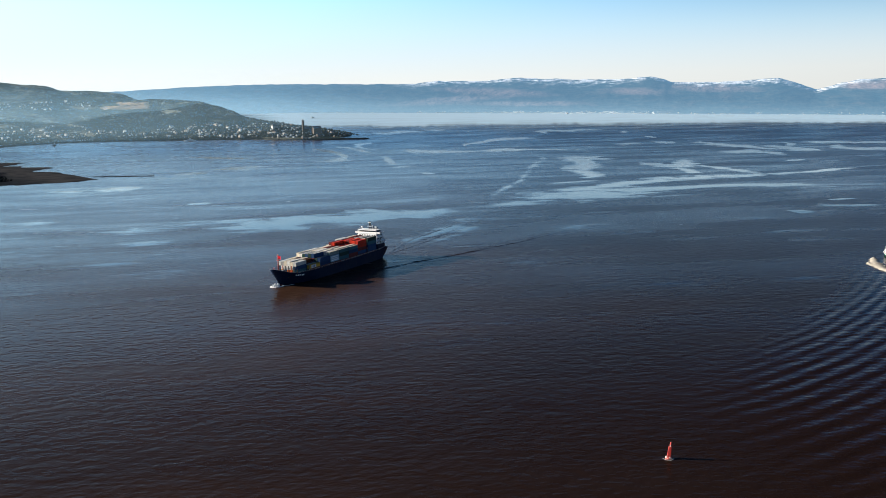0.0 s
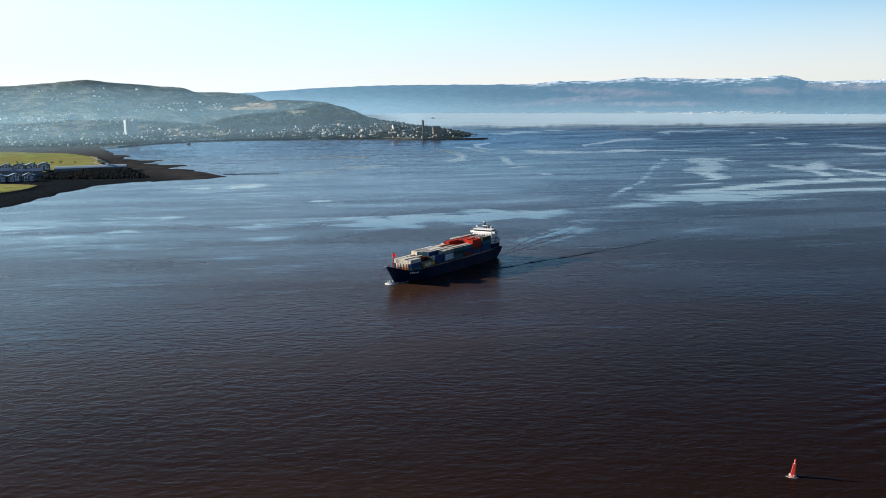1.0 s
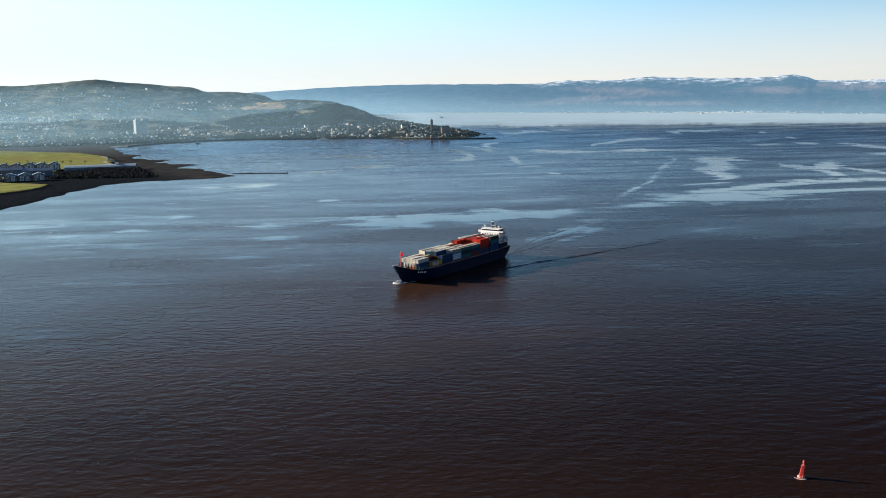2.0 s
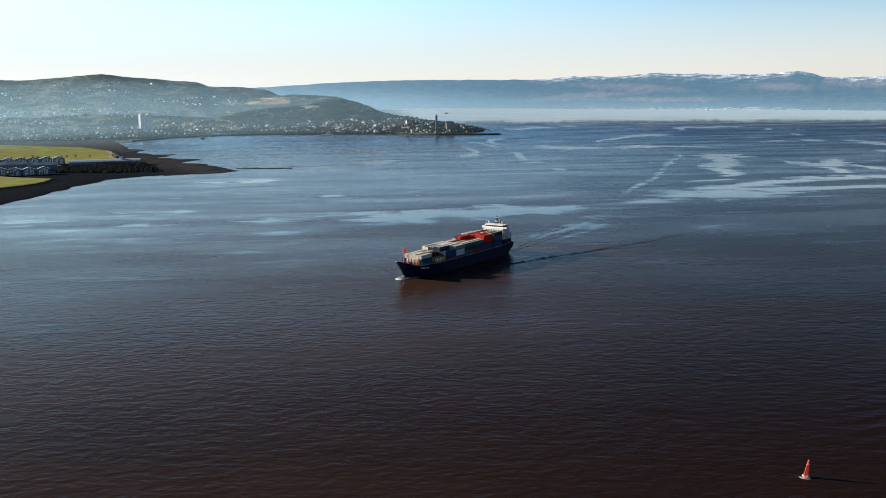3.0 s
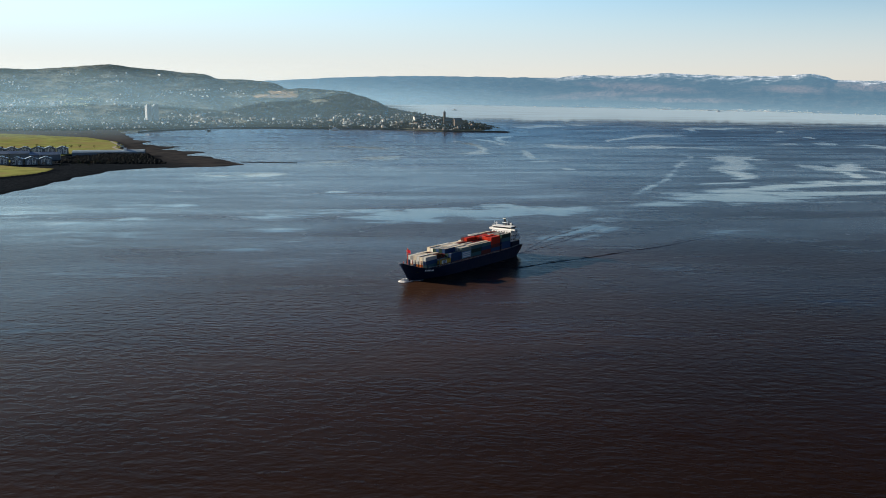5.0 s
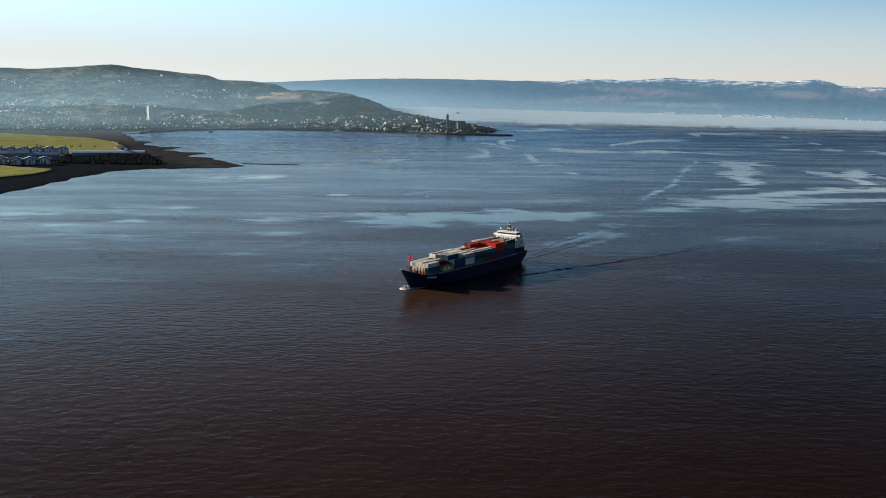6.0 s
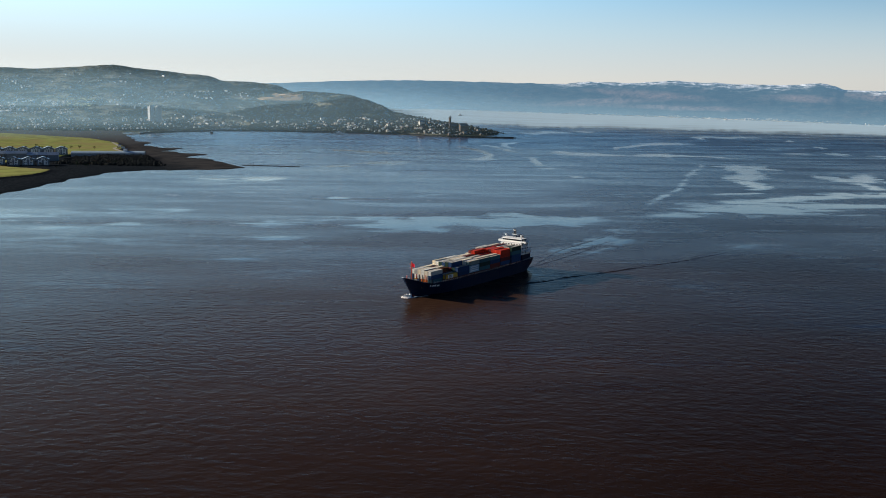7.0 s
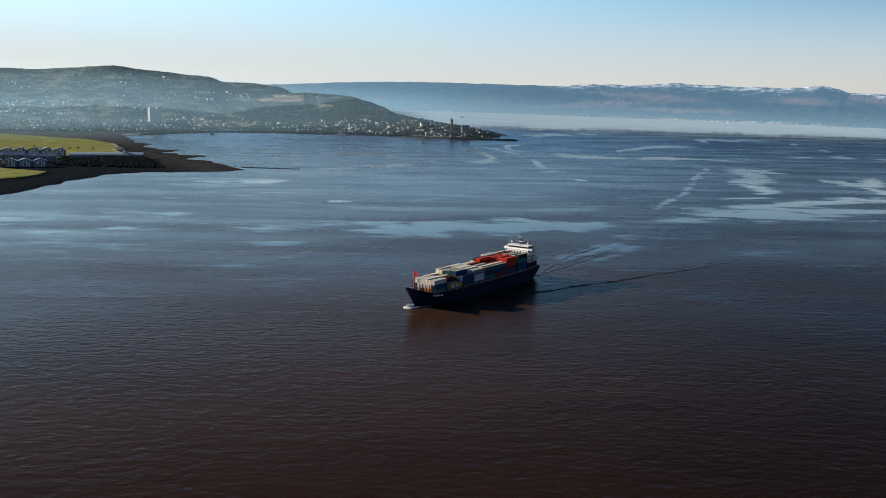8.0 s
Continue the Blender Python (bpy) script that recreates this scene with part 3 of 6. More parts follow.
def shore_r(az):
    key = round(az, 1)
    if key not in _ranges:
        _ranges[key] = range_of(key, -curve_at(SHORE, key))
    return _ranges[key]


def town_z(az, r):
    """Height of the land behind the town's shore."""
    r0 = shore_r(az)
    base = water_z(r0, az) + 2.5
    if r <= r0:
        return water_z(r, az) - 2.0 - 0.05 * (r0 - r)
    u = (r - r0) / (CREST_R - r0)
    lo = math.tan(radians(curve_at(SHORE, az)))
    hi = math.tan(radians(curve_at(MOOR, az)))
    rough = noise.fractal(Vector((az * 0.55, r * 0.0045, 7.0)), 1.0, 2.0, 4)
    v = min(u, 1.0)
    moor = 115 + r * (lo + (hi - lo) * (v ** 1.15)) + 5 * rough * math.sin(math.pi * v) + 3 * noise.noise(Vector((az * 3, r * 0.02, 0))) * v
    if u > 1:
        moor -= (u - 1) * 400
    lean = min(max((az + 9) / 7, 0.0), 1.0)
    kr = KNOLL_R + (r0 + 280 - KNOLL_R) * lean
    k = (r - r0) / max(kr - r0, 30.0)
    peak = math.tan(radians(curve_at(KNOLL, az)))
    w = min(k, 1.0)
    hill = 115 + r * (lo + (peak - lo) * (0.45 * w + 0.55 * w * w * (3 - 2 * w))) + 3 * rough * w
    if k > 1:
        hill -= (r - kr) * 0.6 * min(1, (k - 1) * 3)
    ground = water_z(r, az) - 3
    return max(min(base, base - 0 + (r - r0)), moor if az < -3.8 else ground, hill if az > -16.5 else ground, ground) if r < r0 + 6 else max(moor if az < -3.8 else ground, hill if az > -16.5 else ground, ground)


TOWN_LAND = land_material("winter_hillside", (0.022, 0.027, 0.022), (0.32, 0.31, 0.23), (0.06, 0.07, 0.05), 0.009, stretch=(1.3, 1, 2.0))


def town_hill():
    bm, rows = B(), []
    azs = [-48 + 0.25 * k for k in range(int(52.4 / 0.25) + 1)]
    for s in [-0.04, -0.01, 0.002, 0.008] + [k / 56 for k in range(1, 62)]:
        row = []
        for az in azs:
            r0 = shore_r(az)
            r = r0 + s * (CREST_R - r0)
            row.append(bm.verts.new(polar(az, r, town_z(az, r))))
        rows.append(row)
    for lo, hi in zip(rows, rows[1:]):
        for a, b, c, d in zip(lo, lo[1:], hi[1:], hi):
            bm.faces.new((a, b, c, d))
    ob = part("hillside", bm, TOWN_LAND, None, "hazy winter hillside of fields, woods and moor above the town", smooth=True)
    return tagged(ob, "", "hill", "", "structure")


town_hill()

# ------------------------------------------------------------------ the near shore
LAND = [(-615, 1832), (-640, 1915), (-755, 2105), (-850, 2270), (-880, 2400), (-980, 2600), (-1120, 2740), (-1400, 2820), (-2600, 2900), (-2600, 900), (-850, 1000), (-690, 1380), (-672, 1440), (-676, 1490), (-690, 1545), (-752, 1580), (-840, 1640), (-860, 1760), (-850, 1990), (-800, 1945), (-740, 1900)]
ROCK = [(-1100, 500), (-640, 800), (-577, 1167), (-579, 1245), (-580, 1333), (-585, 1441), (-586, 1555), (-551, 1599), (-521, 1620), (-503, 1579), (-490, 1632), (-462, 1634), (-413, 1642), (-388, 1696),
        (-425, 1770), (-480, 1880), (-539, 1985), (-600, 2000), (-580, 2165), (-665, 2185), (-690, 2250), (-735, 2262), (-732, 2436), (-805, 2450), (-835, 2530), (-880, 2545), (-900, 2671), (-965, 2720), (-1042, 2873), (-1100, 2990), (-1180, 3150), (-2600, 3300), (-2600, 500)]


def inside_distance(px, py, poly):
    """Signed distance to a closed outline, plus inside, for arrays of points."""
    best, inside = np.full(px.shape, 1e9), np.zeros(px.shape, bool)
    for (x0, y0), (x1, y1) in zip(poly, poly[1:] + poly[:1]):
        dx, dy = x1 - x0, y1 - y0
        t = np.clip(((px - x0) * dx + (py - y0) * dy) / (dx * dx + dy * dy), 0, 1)
        best = np.minimum(best, np.hypot(px - x0 - t * dx, py - y0 - t * dy))
        cross = (y0 > py) != (y1 > py)
        inside ^= cross & (px < (x1 - x0) * (py - y0) / (y1 - y0 + 1e-9) + x0)
    return np.where(inside, best, -best)


def step(v, lo, hi):
    u = np.clip((v - lo) / (hi - lo), 0, 1)
    return u * u * (3 - 2 * u)


def near_rise(px, py):
    return far_rise(0) * np.clip((np.hypot(px - HUB.x, py - HUB.y) - 2600) / 1900, 0, 1.15) ** 1.35


def near_z(px, py):
    px, py = np.asarray(px, float), np.asarray(py, float)
    wob = 9 * np.sin(px * 0.043 + 1.3 * np.sin(py * 0.021)) * np.sin(py * 0.037) + 4 * np.sin(px * 0.13 + py * 0.09)
    rock, land = inside_distance(px, py, ROCK) + 0.7 * wob, inside_distance(px, py, LAND) + 0.25 * wob
    lumps = 0.35 * np.sin(px * 0.31 + 2 * np.sin(py * 0.17)) * np.sin(py * 0.27 + 1.1 * np.sin(px * 0.11))
    return near_rise(px, py) - 1.6 + 2.7 * step(rock, -10, 16) + (0.5 + lumps) * step(rock, 0, 40) + 3.0 * step(land, -14, 9)


def shore_material():
    n = Nodes("dark_weedy_shore_and_grass")
    pos = n.put("ShaderNodeNewGeometry").outputs["Position"]
    z = n.put("ShaderNodeAttribute")
    z.attribute_name = "dry"
    z = z.outputs["Fac"]
    a, b, c = n.noise(pos, 0.03, 4), n.noise(pos, 0.25, 4, 0.65), n.noise(pos, 0.009, 3)
    rock = n.mix(n.smooth(b, 0.35, 0.7), (0.008, 0.012, 0.016), (0.026, 0.031, 0.038))
    east = n.put("ShaderNodeSeparateXYZ", Vector=pos).outputs["X"]
    # spit rock, its grey lightened to paint in distance haze
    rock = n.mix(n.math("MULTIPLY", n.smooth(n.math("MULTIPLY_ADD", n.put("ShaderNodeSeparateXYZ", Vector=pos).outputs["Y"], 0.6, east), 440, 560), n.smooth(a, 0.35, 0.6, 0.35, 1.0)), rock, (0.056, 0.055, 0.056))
    # mudflat grey farther north, with the haze's paleness painted in
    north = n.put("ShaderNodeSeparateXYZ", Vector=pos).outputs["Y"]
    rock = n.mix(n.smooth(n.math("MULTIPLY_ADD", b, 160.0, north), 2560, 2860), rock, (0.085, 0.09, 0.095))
    grass = n.mix(n.smooth(a, 0.35, 0.65), (0.31, 0.34, 0.11), (0.22, 0.23, 0.08))
    grass = n.mix(n.smooth(c, 0.46, 0.60, 0, 0.9), grass, (0.29, 0.25, 0.11))
    high = n.math("ADD", z, n.math("MULTIPLY_ADD", b, 1.4, -0.7))
    n.set(Base_Color=n.mix(n.smooth(high, 3.6, 4.1), rock, grass), Roughness=0.95, Specular_IOR_Level=0.0)
    n.set(Normal=n.put("ShaderNodeBump", Height=b, Strength=0.6, Distance=0.3).outputs[0])
    return n.mat


def near_shore():
    xs, ys = np.arange(-1700, -340, 7.0), np.arange(760, 3500, 8.0)
    gx, gy = np.meshgrid(xs, ys)
    gz = near_z(gx, gy)
    bm = B()
    dry = bm.verts.layers.float.new("dry")
    rise = near_rise(gx, gy)
    keep = {}
    used = gz - near_rise(gx, gy) > -1.55
    used = used | np.roll(used, 1, 0) | np.roll(used, -1, 0) | np.roll(used, 1, 1) | np.roll(used, -1, 1)
    for j in range(len(ys)):
        for i in range(len(xs)):
            if used[j, i]:
                keep[i, j] = bm.verts.new((xs[i], ys[j], gz[j, i]))
                keep[i, j][dry] = gz[j, i] - rise[j, i]
    for (i, j), v in keep.items():
        q = [keep.get(k) for k in ((i + 1, j), (i + 1, j + 1), (i, j + 1))]
        if all(q):
            bm.faces.new((v, *q))
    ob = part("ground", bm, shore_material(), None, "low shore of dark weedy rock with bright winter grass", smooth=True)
    return tagged(ob, "", "shore", "", "structure")


near_shore()

# ------------------------------------------------------------------ the container ship
NAVY = painted("navy_hull_paint", (0.004, 0.014, 0.042), 0.5, vary=0.3, scale=0.12, streaks=0.35, gloss=0.12)
DECK = painted("red_brown_deck_paint", (0.16, 0.05, 0.035), 0.7, vary=0.4, scale=0.3)
WHITE = painted("white_ship_paint", (0.88, 0.86, 0.82), 0.45, vary=0.1, scale=0.4, streaks=0.1)
DARK_GLASS = painted("dark_window_glass", (0.012, 0.016, 0.02), 0.08, vary=0.1)
MAST_RED = painted("orange_red_mast_paint", (0.55, 0.07, 0.03), 0.5, vary=0.25)
STEEL = painted("grey_steel", (0.20, 0.21, 0.22), 0.5, 0.3, vary=0.3)
BLACK = painted("black_rubber_and_tar", (0.015, 0.015, 0.016), 0.6, vary=0.3)
FLAG_RED = painted("red_flag_cloth", (0.5, 0.02, 0.03), 0.9, vary=0.15)
ORANGE = painted("orange_lifeboat", (0.75, 0.17, 0.02), 0.4, vary=0.12)
SHIP = pose(8.0, 630.0, 0.0, 0, 0, -126.0)

ship = empty("container_ship", SHIP, "dark blue container ship loaded with stacked containers, under way", "ship")
DECK_Z = [(-71, 7.2), (-50, 6.4), (-20, 6.0), (30, 6.1), (48, 6.6), (55, 7.8), (61, 9.9), (66, 11.5)]


def half_breadth(x, h):
    """Half width of the hull at x and at the share h of its height, 0 at the waterline."""
    fore = 58.5 + 7.5 * h ** 1.2
    if x > 18:
        u = min((x - 18) / (fore - 18), 1.0)
        return 11.2 * max(1 - u ** (2.4 + 1.8 * h), 0.0) ** (1.0 - 0.25 * h)
    if x < -48:
        u = (-48 - x) / 23.0
        return 11.2 * (1 - (0.38 - 0.30 * h) * u ** 2)
    return 11.2


def build_hull():
    bm, rows = B(), []
    xs = [-71, -70, -67, -62, -55, -48, -30, -10, 10, 20, 30, 37, 43, 48, 51, 54, 57, 60, 62.5, 64.5, 66]
    levels = (-0.35, -0.05, 0.0, 0.12, 0.3, 0.5, 0.72, 0.92, 0.94, 1.0)
    for x in xs:
        top, row = curve_at(DECK_Z, x) + 1.1, []
        for side in (1, -1):
            line = []
            for h in levels:
                hh = max(h, 0.0)
                aft = -71 + 6.5 * max(0.45 - hh, 0) / 0.45
                px = max(x, aft)
                stem = 58.5 + 7.5 * hh ** 1.2
                px = min(px, stem)
                w = half_breadth(px, hh) if px < stem else 0.02
                line.append(bm.verts.new((px, side * (w + (0.06 if h == 0.92 else 0)), max(h * top, -3))))
            row.append(line)
        rows.append(row)
    for a, b in zip(rows, rows[1:]):
        for s in (0, 1):
            for k in range(len(levels) - 1):
                q = [a[s][k], b[s][k], b[s][k + 1], a[s][k + 1]]
                try:
                    bm.faces.new(q if s else q[::-1])
                except ValueError:
                    pass
    for k in range(len(levels) - 1):
        bm.faces.new((rows[0][0][k], rows[0][1][k], rows[0][1][k + 1], rows[0][0][k + 1]))
    bmesh.ops.remove_doubles(bm, verts=bm.verts, dist=0.03)
    bmesh.ops.recalc_face_normals(bm, faces=bm.faces)
    return part("hull", bm, NAVY, ship, "dark navy painted steel hull")


hull = build_hull()


def build_deck():
    bm, last = B(), None
    for x in (-70.8, -62, -50, -30, 0, 20, 30, 40, 47, 51, 55, 58, 61, 63.5):
        w, z = half_breadth(x, 0.9) - 0.15, curve_at(DECK_Z, x)
        row = [bm.verts.new((x, s * max(w, 0.1), z)) for s in (1, -1)]
        if last:
            bm.faces.new((last[0], last[1], row[1], row[0]))
        last = row
    bmesh.ops.recalc_face_normals(bm, faces=bm.faces)
    part("deck", bm, DECK, ship, "red-brown painted deck")


build_deck()

# bulbous bow just breaking the surface
bm = B()
bmesh.ops.create_uvsphere(bm, u_segments=14, v_segments=10, radius=1)
bmesh.ops.transform(bm, matrix=Matrix.LocRotScale((59, 0, -0.7), None, (6.2, 1.9, 2.1)), verts=bm.verts)
part("bulbous_bow", bm, painted("red_antifouling", (0.12, 0.02, 0.015), 0.5), ship, "dark red bulb at the waterline", smooth=True)

# name on the bow as plain pale bars
for k, (x0, x1) in enumerate(((43.6, 45.9), (46.5, 47.9), (48.2, 49.7), (50.2, 51.2))):
    bm = B()
    w0, w1 = half_breadth(x0, 0.80), half_breadth(x1, 0.80)
    z = 5.3 + 0.09 * (x0 - 43)
    v = [bm.verts.new(p) for p in ((x0, w0 + 0.20, z), (x1, w1 + 0.20, z), (x1, w1 + 0.30, z + 1.0), (x0, w0 + 0.30, z + 1.0))]
    bm.faces.new(v)
    part("name_mark", bm, WHITE, ship, "pale painted bar")

# bulwark cap round the bow
for s in (1, -1):
    bm, last = B(), None
    for x in (47, 50, 53, 56, 59, 61.5, 63.5, 65, 65.9):
        p = Vector((x, s * (half_breadth(x, 1.0) if x < 65.9 else 0.02), curve_at(DECK_Z, x) + 1.14))
        if last is not None:
            tube(bm, last, p, 0.16, sides=6)
        last = p
    part("bulwark_cap", bm, STEEL, ship, "pale grey bulwark cap")

# anchors
for s in (1, -1):
    bm = B()
    w = half_breadth(55, 0.6)
    box(bm, 54.7, 55.3, s * w - 0.3, s * w + 0.3, 5.6, 8.2)
    box(bm, 54.0, 56.0, s * w - 0.35, s * w + 0.35, 5.2, 5.9)
    part("anchor", bm, BLACK, ship)

# hatch covers, coaming and lashing bridges
BAYS = (49.0, 36.4, 23.8, 11.4, -1.2, -13.8, -26.4, -41.0)
STACK_Z = {x: 6.9 if x == 49.0 else 8.48 for x in BAYS}
for x in BAYS:
    bm = B()
    w = min(9.9, half_breadth(x, 0.9) - 0.8)
    z, top = curve_at(DECK_Z, x - 6), STACK_Z[x] - 0.02
    box(bm, x - 12.3, x + 0.1, -w, w, z - 1.0, top - 0.7)
    box(bm, x - 12.35, x + 0.15, -w - 0.2, w + 0.2, top - 0.7, top)
    part("hatch_cover", bm, DECK, ship, "red-brown steel hatch cover")
for x in BAYS[1:]:
    bm = B()
    for k in range(9):
        y = -10 + 2.5 * k
        box(bm, x + 0.14, x + 0.36, y - 0.12, y + 0.12, 7.6, 12.2)
    box(bm, x + 0.1, x + 0.4, -10.1, 10.1, 11.0, 11.25)
    part("lashing_bridge", bm, STEEL, ship)
# breakwater and bollards on the forecastle
bm = B()
for s in (1, -1):
    v = [bm.verts.new(p) for p in ((55.5, 0, 7.6), (52.5, s * 8.4, 7.0), (52.5, s * 8.4, 8.6), (55.5, 0, 9.2))]
    f = bm.faces.new(v)
bmesh.ops.solidify(bm, geom=bm.faces[:], thickness=0.15)
part("breakwater", bm, NAVY, ship)
for x, y in ((60, 1.6), (60, -1.6), (57, 4.2), (57, -4.2), (-68, 7), (-68, -7)):
    bm = B()
    z = curve_at(DECK_Z, x)
    tube(bm, (x, y, z), (x, y, z + 0.9), 0.3)
    tube(bm, (x - 1.1, y, z), (x - 1.1, y, z + 0.9), 0.3)
    part("bollard", bm, BLACK, ship)
for s in (1, -1):
    bm = B()
    tube(bm, (57.5, s * 1.8, 10.2), (57.5, s * 3.8, 10.2), 0.7, sides=10)
    box(bm, 56.6, 58.4, s * 2.8 - 1.4, s * 2.8 + 1.4, 8.6, 9.6)
    part("winch", bm, STEEL, ship)
# foremast with a flag
bm = B()
tube(bm, (58.4, 0, 8.5), (58.2, 0, 21.6), 0.42, 0.26)
box(bm, 57.7, 58.9, -1.0, 1.0, 17.6, 17.8)
tube(bm, (58.2, -1.6, 20.0), (58.2, 1.6, 20.0), 0.1)
box(bm, 58.5, 59.1, -0.35, 0.35, 19.0, 19.5)
foremast = part("foremast", bm, MAST_RED, ship, "orange-red steel foremast")
bm, last = B(), None
for i in range(9):
    u = i / 8
    row = [bm.verts.new((58.4 + 0.9 * u + 0.25 * math.sin(u * 6 + v), 0.3 + 2.8 * u, 18.6 + 2.2 * v - 0.3 * u)) for v in (0, 0.5, 1)]
    if last:
        for k in (0, 1):
            bm.faces.new((last[k], row[k], row[k + 1], last[k + 1]))
    last = row
part("flag", bm, FLAG_RED, foremast, "small red cloth flag")
# ladder-like side posts beside the first bay
for k in range(9):
    y = -10 + 2.5 * k
    bm = B()
    tube(bm, (50.4, y, 6.6), (50.4, y, 12.4 if abs(y) < 9 else 10.5), 0.24, sides=6)
    part("cell_guide_post", bm, MAST_RED if k % 3 == 0 else BLACK, ship)
# rails along both sides of the forecastle and the main deck
for s in (1, -1):
    bm = B()
    for k in range(26):
        x = -66 + 4.4 * k
        y, z = s * (half_breadth(x, 1) - 0.25), curve_at(DECK_Z, x) + 1.05
        tube(bm, (x, y, z), (x, y, z + 0.9), 0.05, sides=4)
        x1 = x + 4.4
        y1, z1 = s * (half_breadth(x1, 1) - 0.25), curve_at(DECK_Z, x1) + 1.05
        for h in (0.45, 0.9):
            tube(bm, (x, y, z + h), (x1, y1, z1 + h), 0.04, sides=4)
    part("side_rail", bm, WHITE, ship)

# superstructure aft
bm = B()
box(bm, -67.5, -56.4, -9.6, 9.6, 6.8, 11.9)
part("lower_house", bm, NAVY, ship, "navy lower tier of the accommodation block")
bm = B()
box(bm, -67.0, -56.6, -8.6, 8.6, 12.0, 14.8)
box(bm, -66.6, -56.6, -8.6, 8.6, 14.8, 17.6)
box(bm, -66.2, -56.6, -8.6, 8.6, 17.6, 20.4)
bmesh.ops.bevel(bm, geom=[e for e in bm.edges if abs(e.verts[0].co.z - e.verts[1].co.z) > 1], offset=0.25, segments=2, affect="EDGES")
house = part("superstructure", bm, WHITE, ship, "white accommodation block")
for z in (12.0, 14.8, 17.6, 20.4):
    bm = B()
    box(bm, -67.6, -56.2, -9.4, 9.4, z - 0.07, z + 0.09)
    for s in (1, -1):
        for k in range(8):
            tube(bm, (-67.3 + 1.55 * k, s * 9.3, z + 0.09), (-67.3 + 1.55 * k, s * 9.3, z + 1.0), 0.04, sides=4)
        for h in (0.55, 1.0):
            tube(bm, (-67.4, s * 9.3, z + h), (-56.3, s * 9.3, z + h), 0.035, sides=4)
    part("walkway", bm, WHITE, house)
for z in (13.3, 16.1, 18.9):
    for k in range(7):
        bm = B()
        box(bm, -56.62, -56.52, -7.1 + 2.3 * k, -6.2 + 2.3 * k, z - 0.45, z + 0.45)
        part("window", bm, DARK_GLASS, house, "dark window")
    for k in range(4):
        bm = B()
        box(bm, -65.2 + 2.3 * k, -64.3 + 2.3 * k, 8.58, 8.66, z - 0.45, z + 0.45)
        part("window", bm, DARK_GLASS, house, "dark window")
# wheelhouse with its wings
bm = B()
box(bm, -64.5, -57.2, -8.2, 8.2, 20.4, 21.4)
box(bm, -64.2, -57.5, -8.0, 8.0, 21.4, 22.6)
box(bm, -64.7, -56.9, -8.5, 8.5, 22.6, 23.1)
bridge = part("wheelhouse", bm, WHITE, ship, "white wheelhouse with a dark band of windows")
for k in range(9):
    bm = B()
    box(bm, -57.5, -57.36, -7.75 + 1.74 * k, -6.2 + 1.74 * k, 21.45, 22.5)
    part("window", bm, DARK_GLASS, bridge, "dark wheelhouse window")
for s in (1, -1):
    for k in range(3):
        bm = B()
        y = s * 8.0
        box(bm, -63.9 + 2.1 * k, -62.1 + 2.1 * k, min(y, y + s * 0.12), max(y, y + s * 0.12), 21.45, 22.5)
        part("window", bm, DARK_GLASS, bridge, "dark wheelhouse window")
    bm = B()
    y0, y1 = sorted((s * 8.2, s * 11.6))
    box(bm, -61.0, -57.4, y0, y1, 20.2, 20.45)
    box(bm, -57.55, -57.4, y0, y1, 20.45, 21.5)
    box(bm, -61.0, -60.85, y0, y1, 20.45, 21.5)
    ye = s * 11.6
    box(bm, -61.0, -57.4, min(ye, ye - s * 0.15), max(ye, ye - s * 0.15), 20.45, 21.5)
    for x in (-60.6, -57.8):
        tube(bm, (x, s * 8.8, 17.6), (x, s * 11.0, 20.2), 0.1, sides=6)
    part("bridge_wing", bm, WHITE, bridge)
# masts, radar, funnel, domes
bm = B()
for s in (1, -1):
    tube(bm, (-61.5, s * 0.9, 23.1), (-61.5, s * 0.35, 29.2), 0.34, sides=6)
for z in (25, 26.5, 28):
    box(bm, -61.7, -61.3, -1.0, 1.0, z - 0.06, z + 0.06)
tube(bm, (-61.5, 0, 28), (-61.5, 0, 30.3), 0.08, sides=6)
tube(bm, (-61.5, -2.4, 26.5), (-61.5, 2.4, 26.5), 0.09, sides=6)
radar_mast = part("radar_mast", bm, BLACK, ship, "dark lattice mast")
for z, w in ((25.2, 1.9), (28.2, 1.3)):
    bm = B()
    box(bm, -60.9, -60.6, -w, w, z + 0.2, z + 0.5)
    tube(bm, (-60.8, 0, z - 0.1), (-60.8, 0, z + 0.25), 0.2, sides=6)
    part("radar_scanner", bm, WHITE, radar_mast)
for y in (-6.5, 6.2):
    bm = B()
    tube(bm, (-60.0, y, 23.1), (-60.0, y, 24.4), 0.1, sides=6)
    bmesh.ops.create_uvsphere(bm, u_segments=10, v_segments=8, radius=0.75, matrix=Matrix.Translation((-60.0, y, 24.9)))
    part("satellite_dome", bm, WHITE, ship, smooth=True)
for y in (-7.6, 4.2, 7.8):
    bm = B()
    tube(bm, (-58.6, y, 23.0), (-58.6, y, 27.6 - abs(y) * 0.15), 0.06, sides=5)
    part("aerial", bm, WHITE, ship)
bm = B()
for k in range(12):
    y = -8.2 + 1.49 * k
    tube(bm, (-57.1, y, 23.1), (-57.1, y, 24.1), 0.04, sides=4)
for h in (23.6, 24.1):
    tube(bm, (-57.1, -8.2, h), (-57.1, 8.2, h), 0.04, sides=4)
part("top_rail", bm, WHITE, bridge)
bm = B()
box(bm, -69.5, -66.9, -2.2, 2.2, 12.0, 23.2)
box(bm, -69.7, -66.7, -2.4, 2.4, 23.2, 23.6)
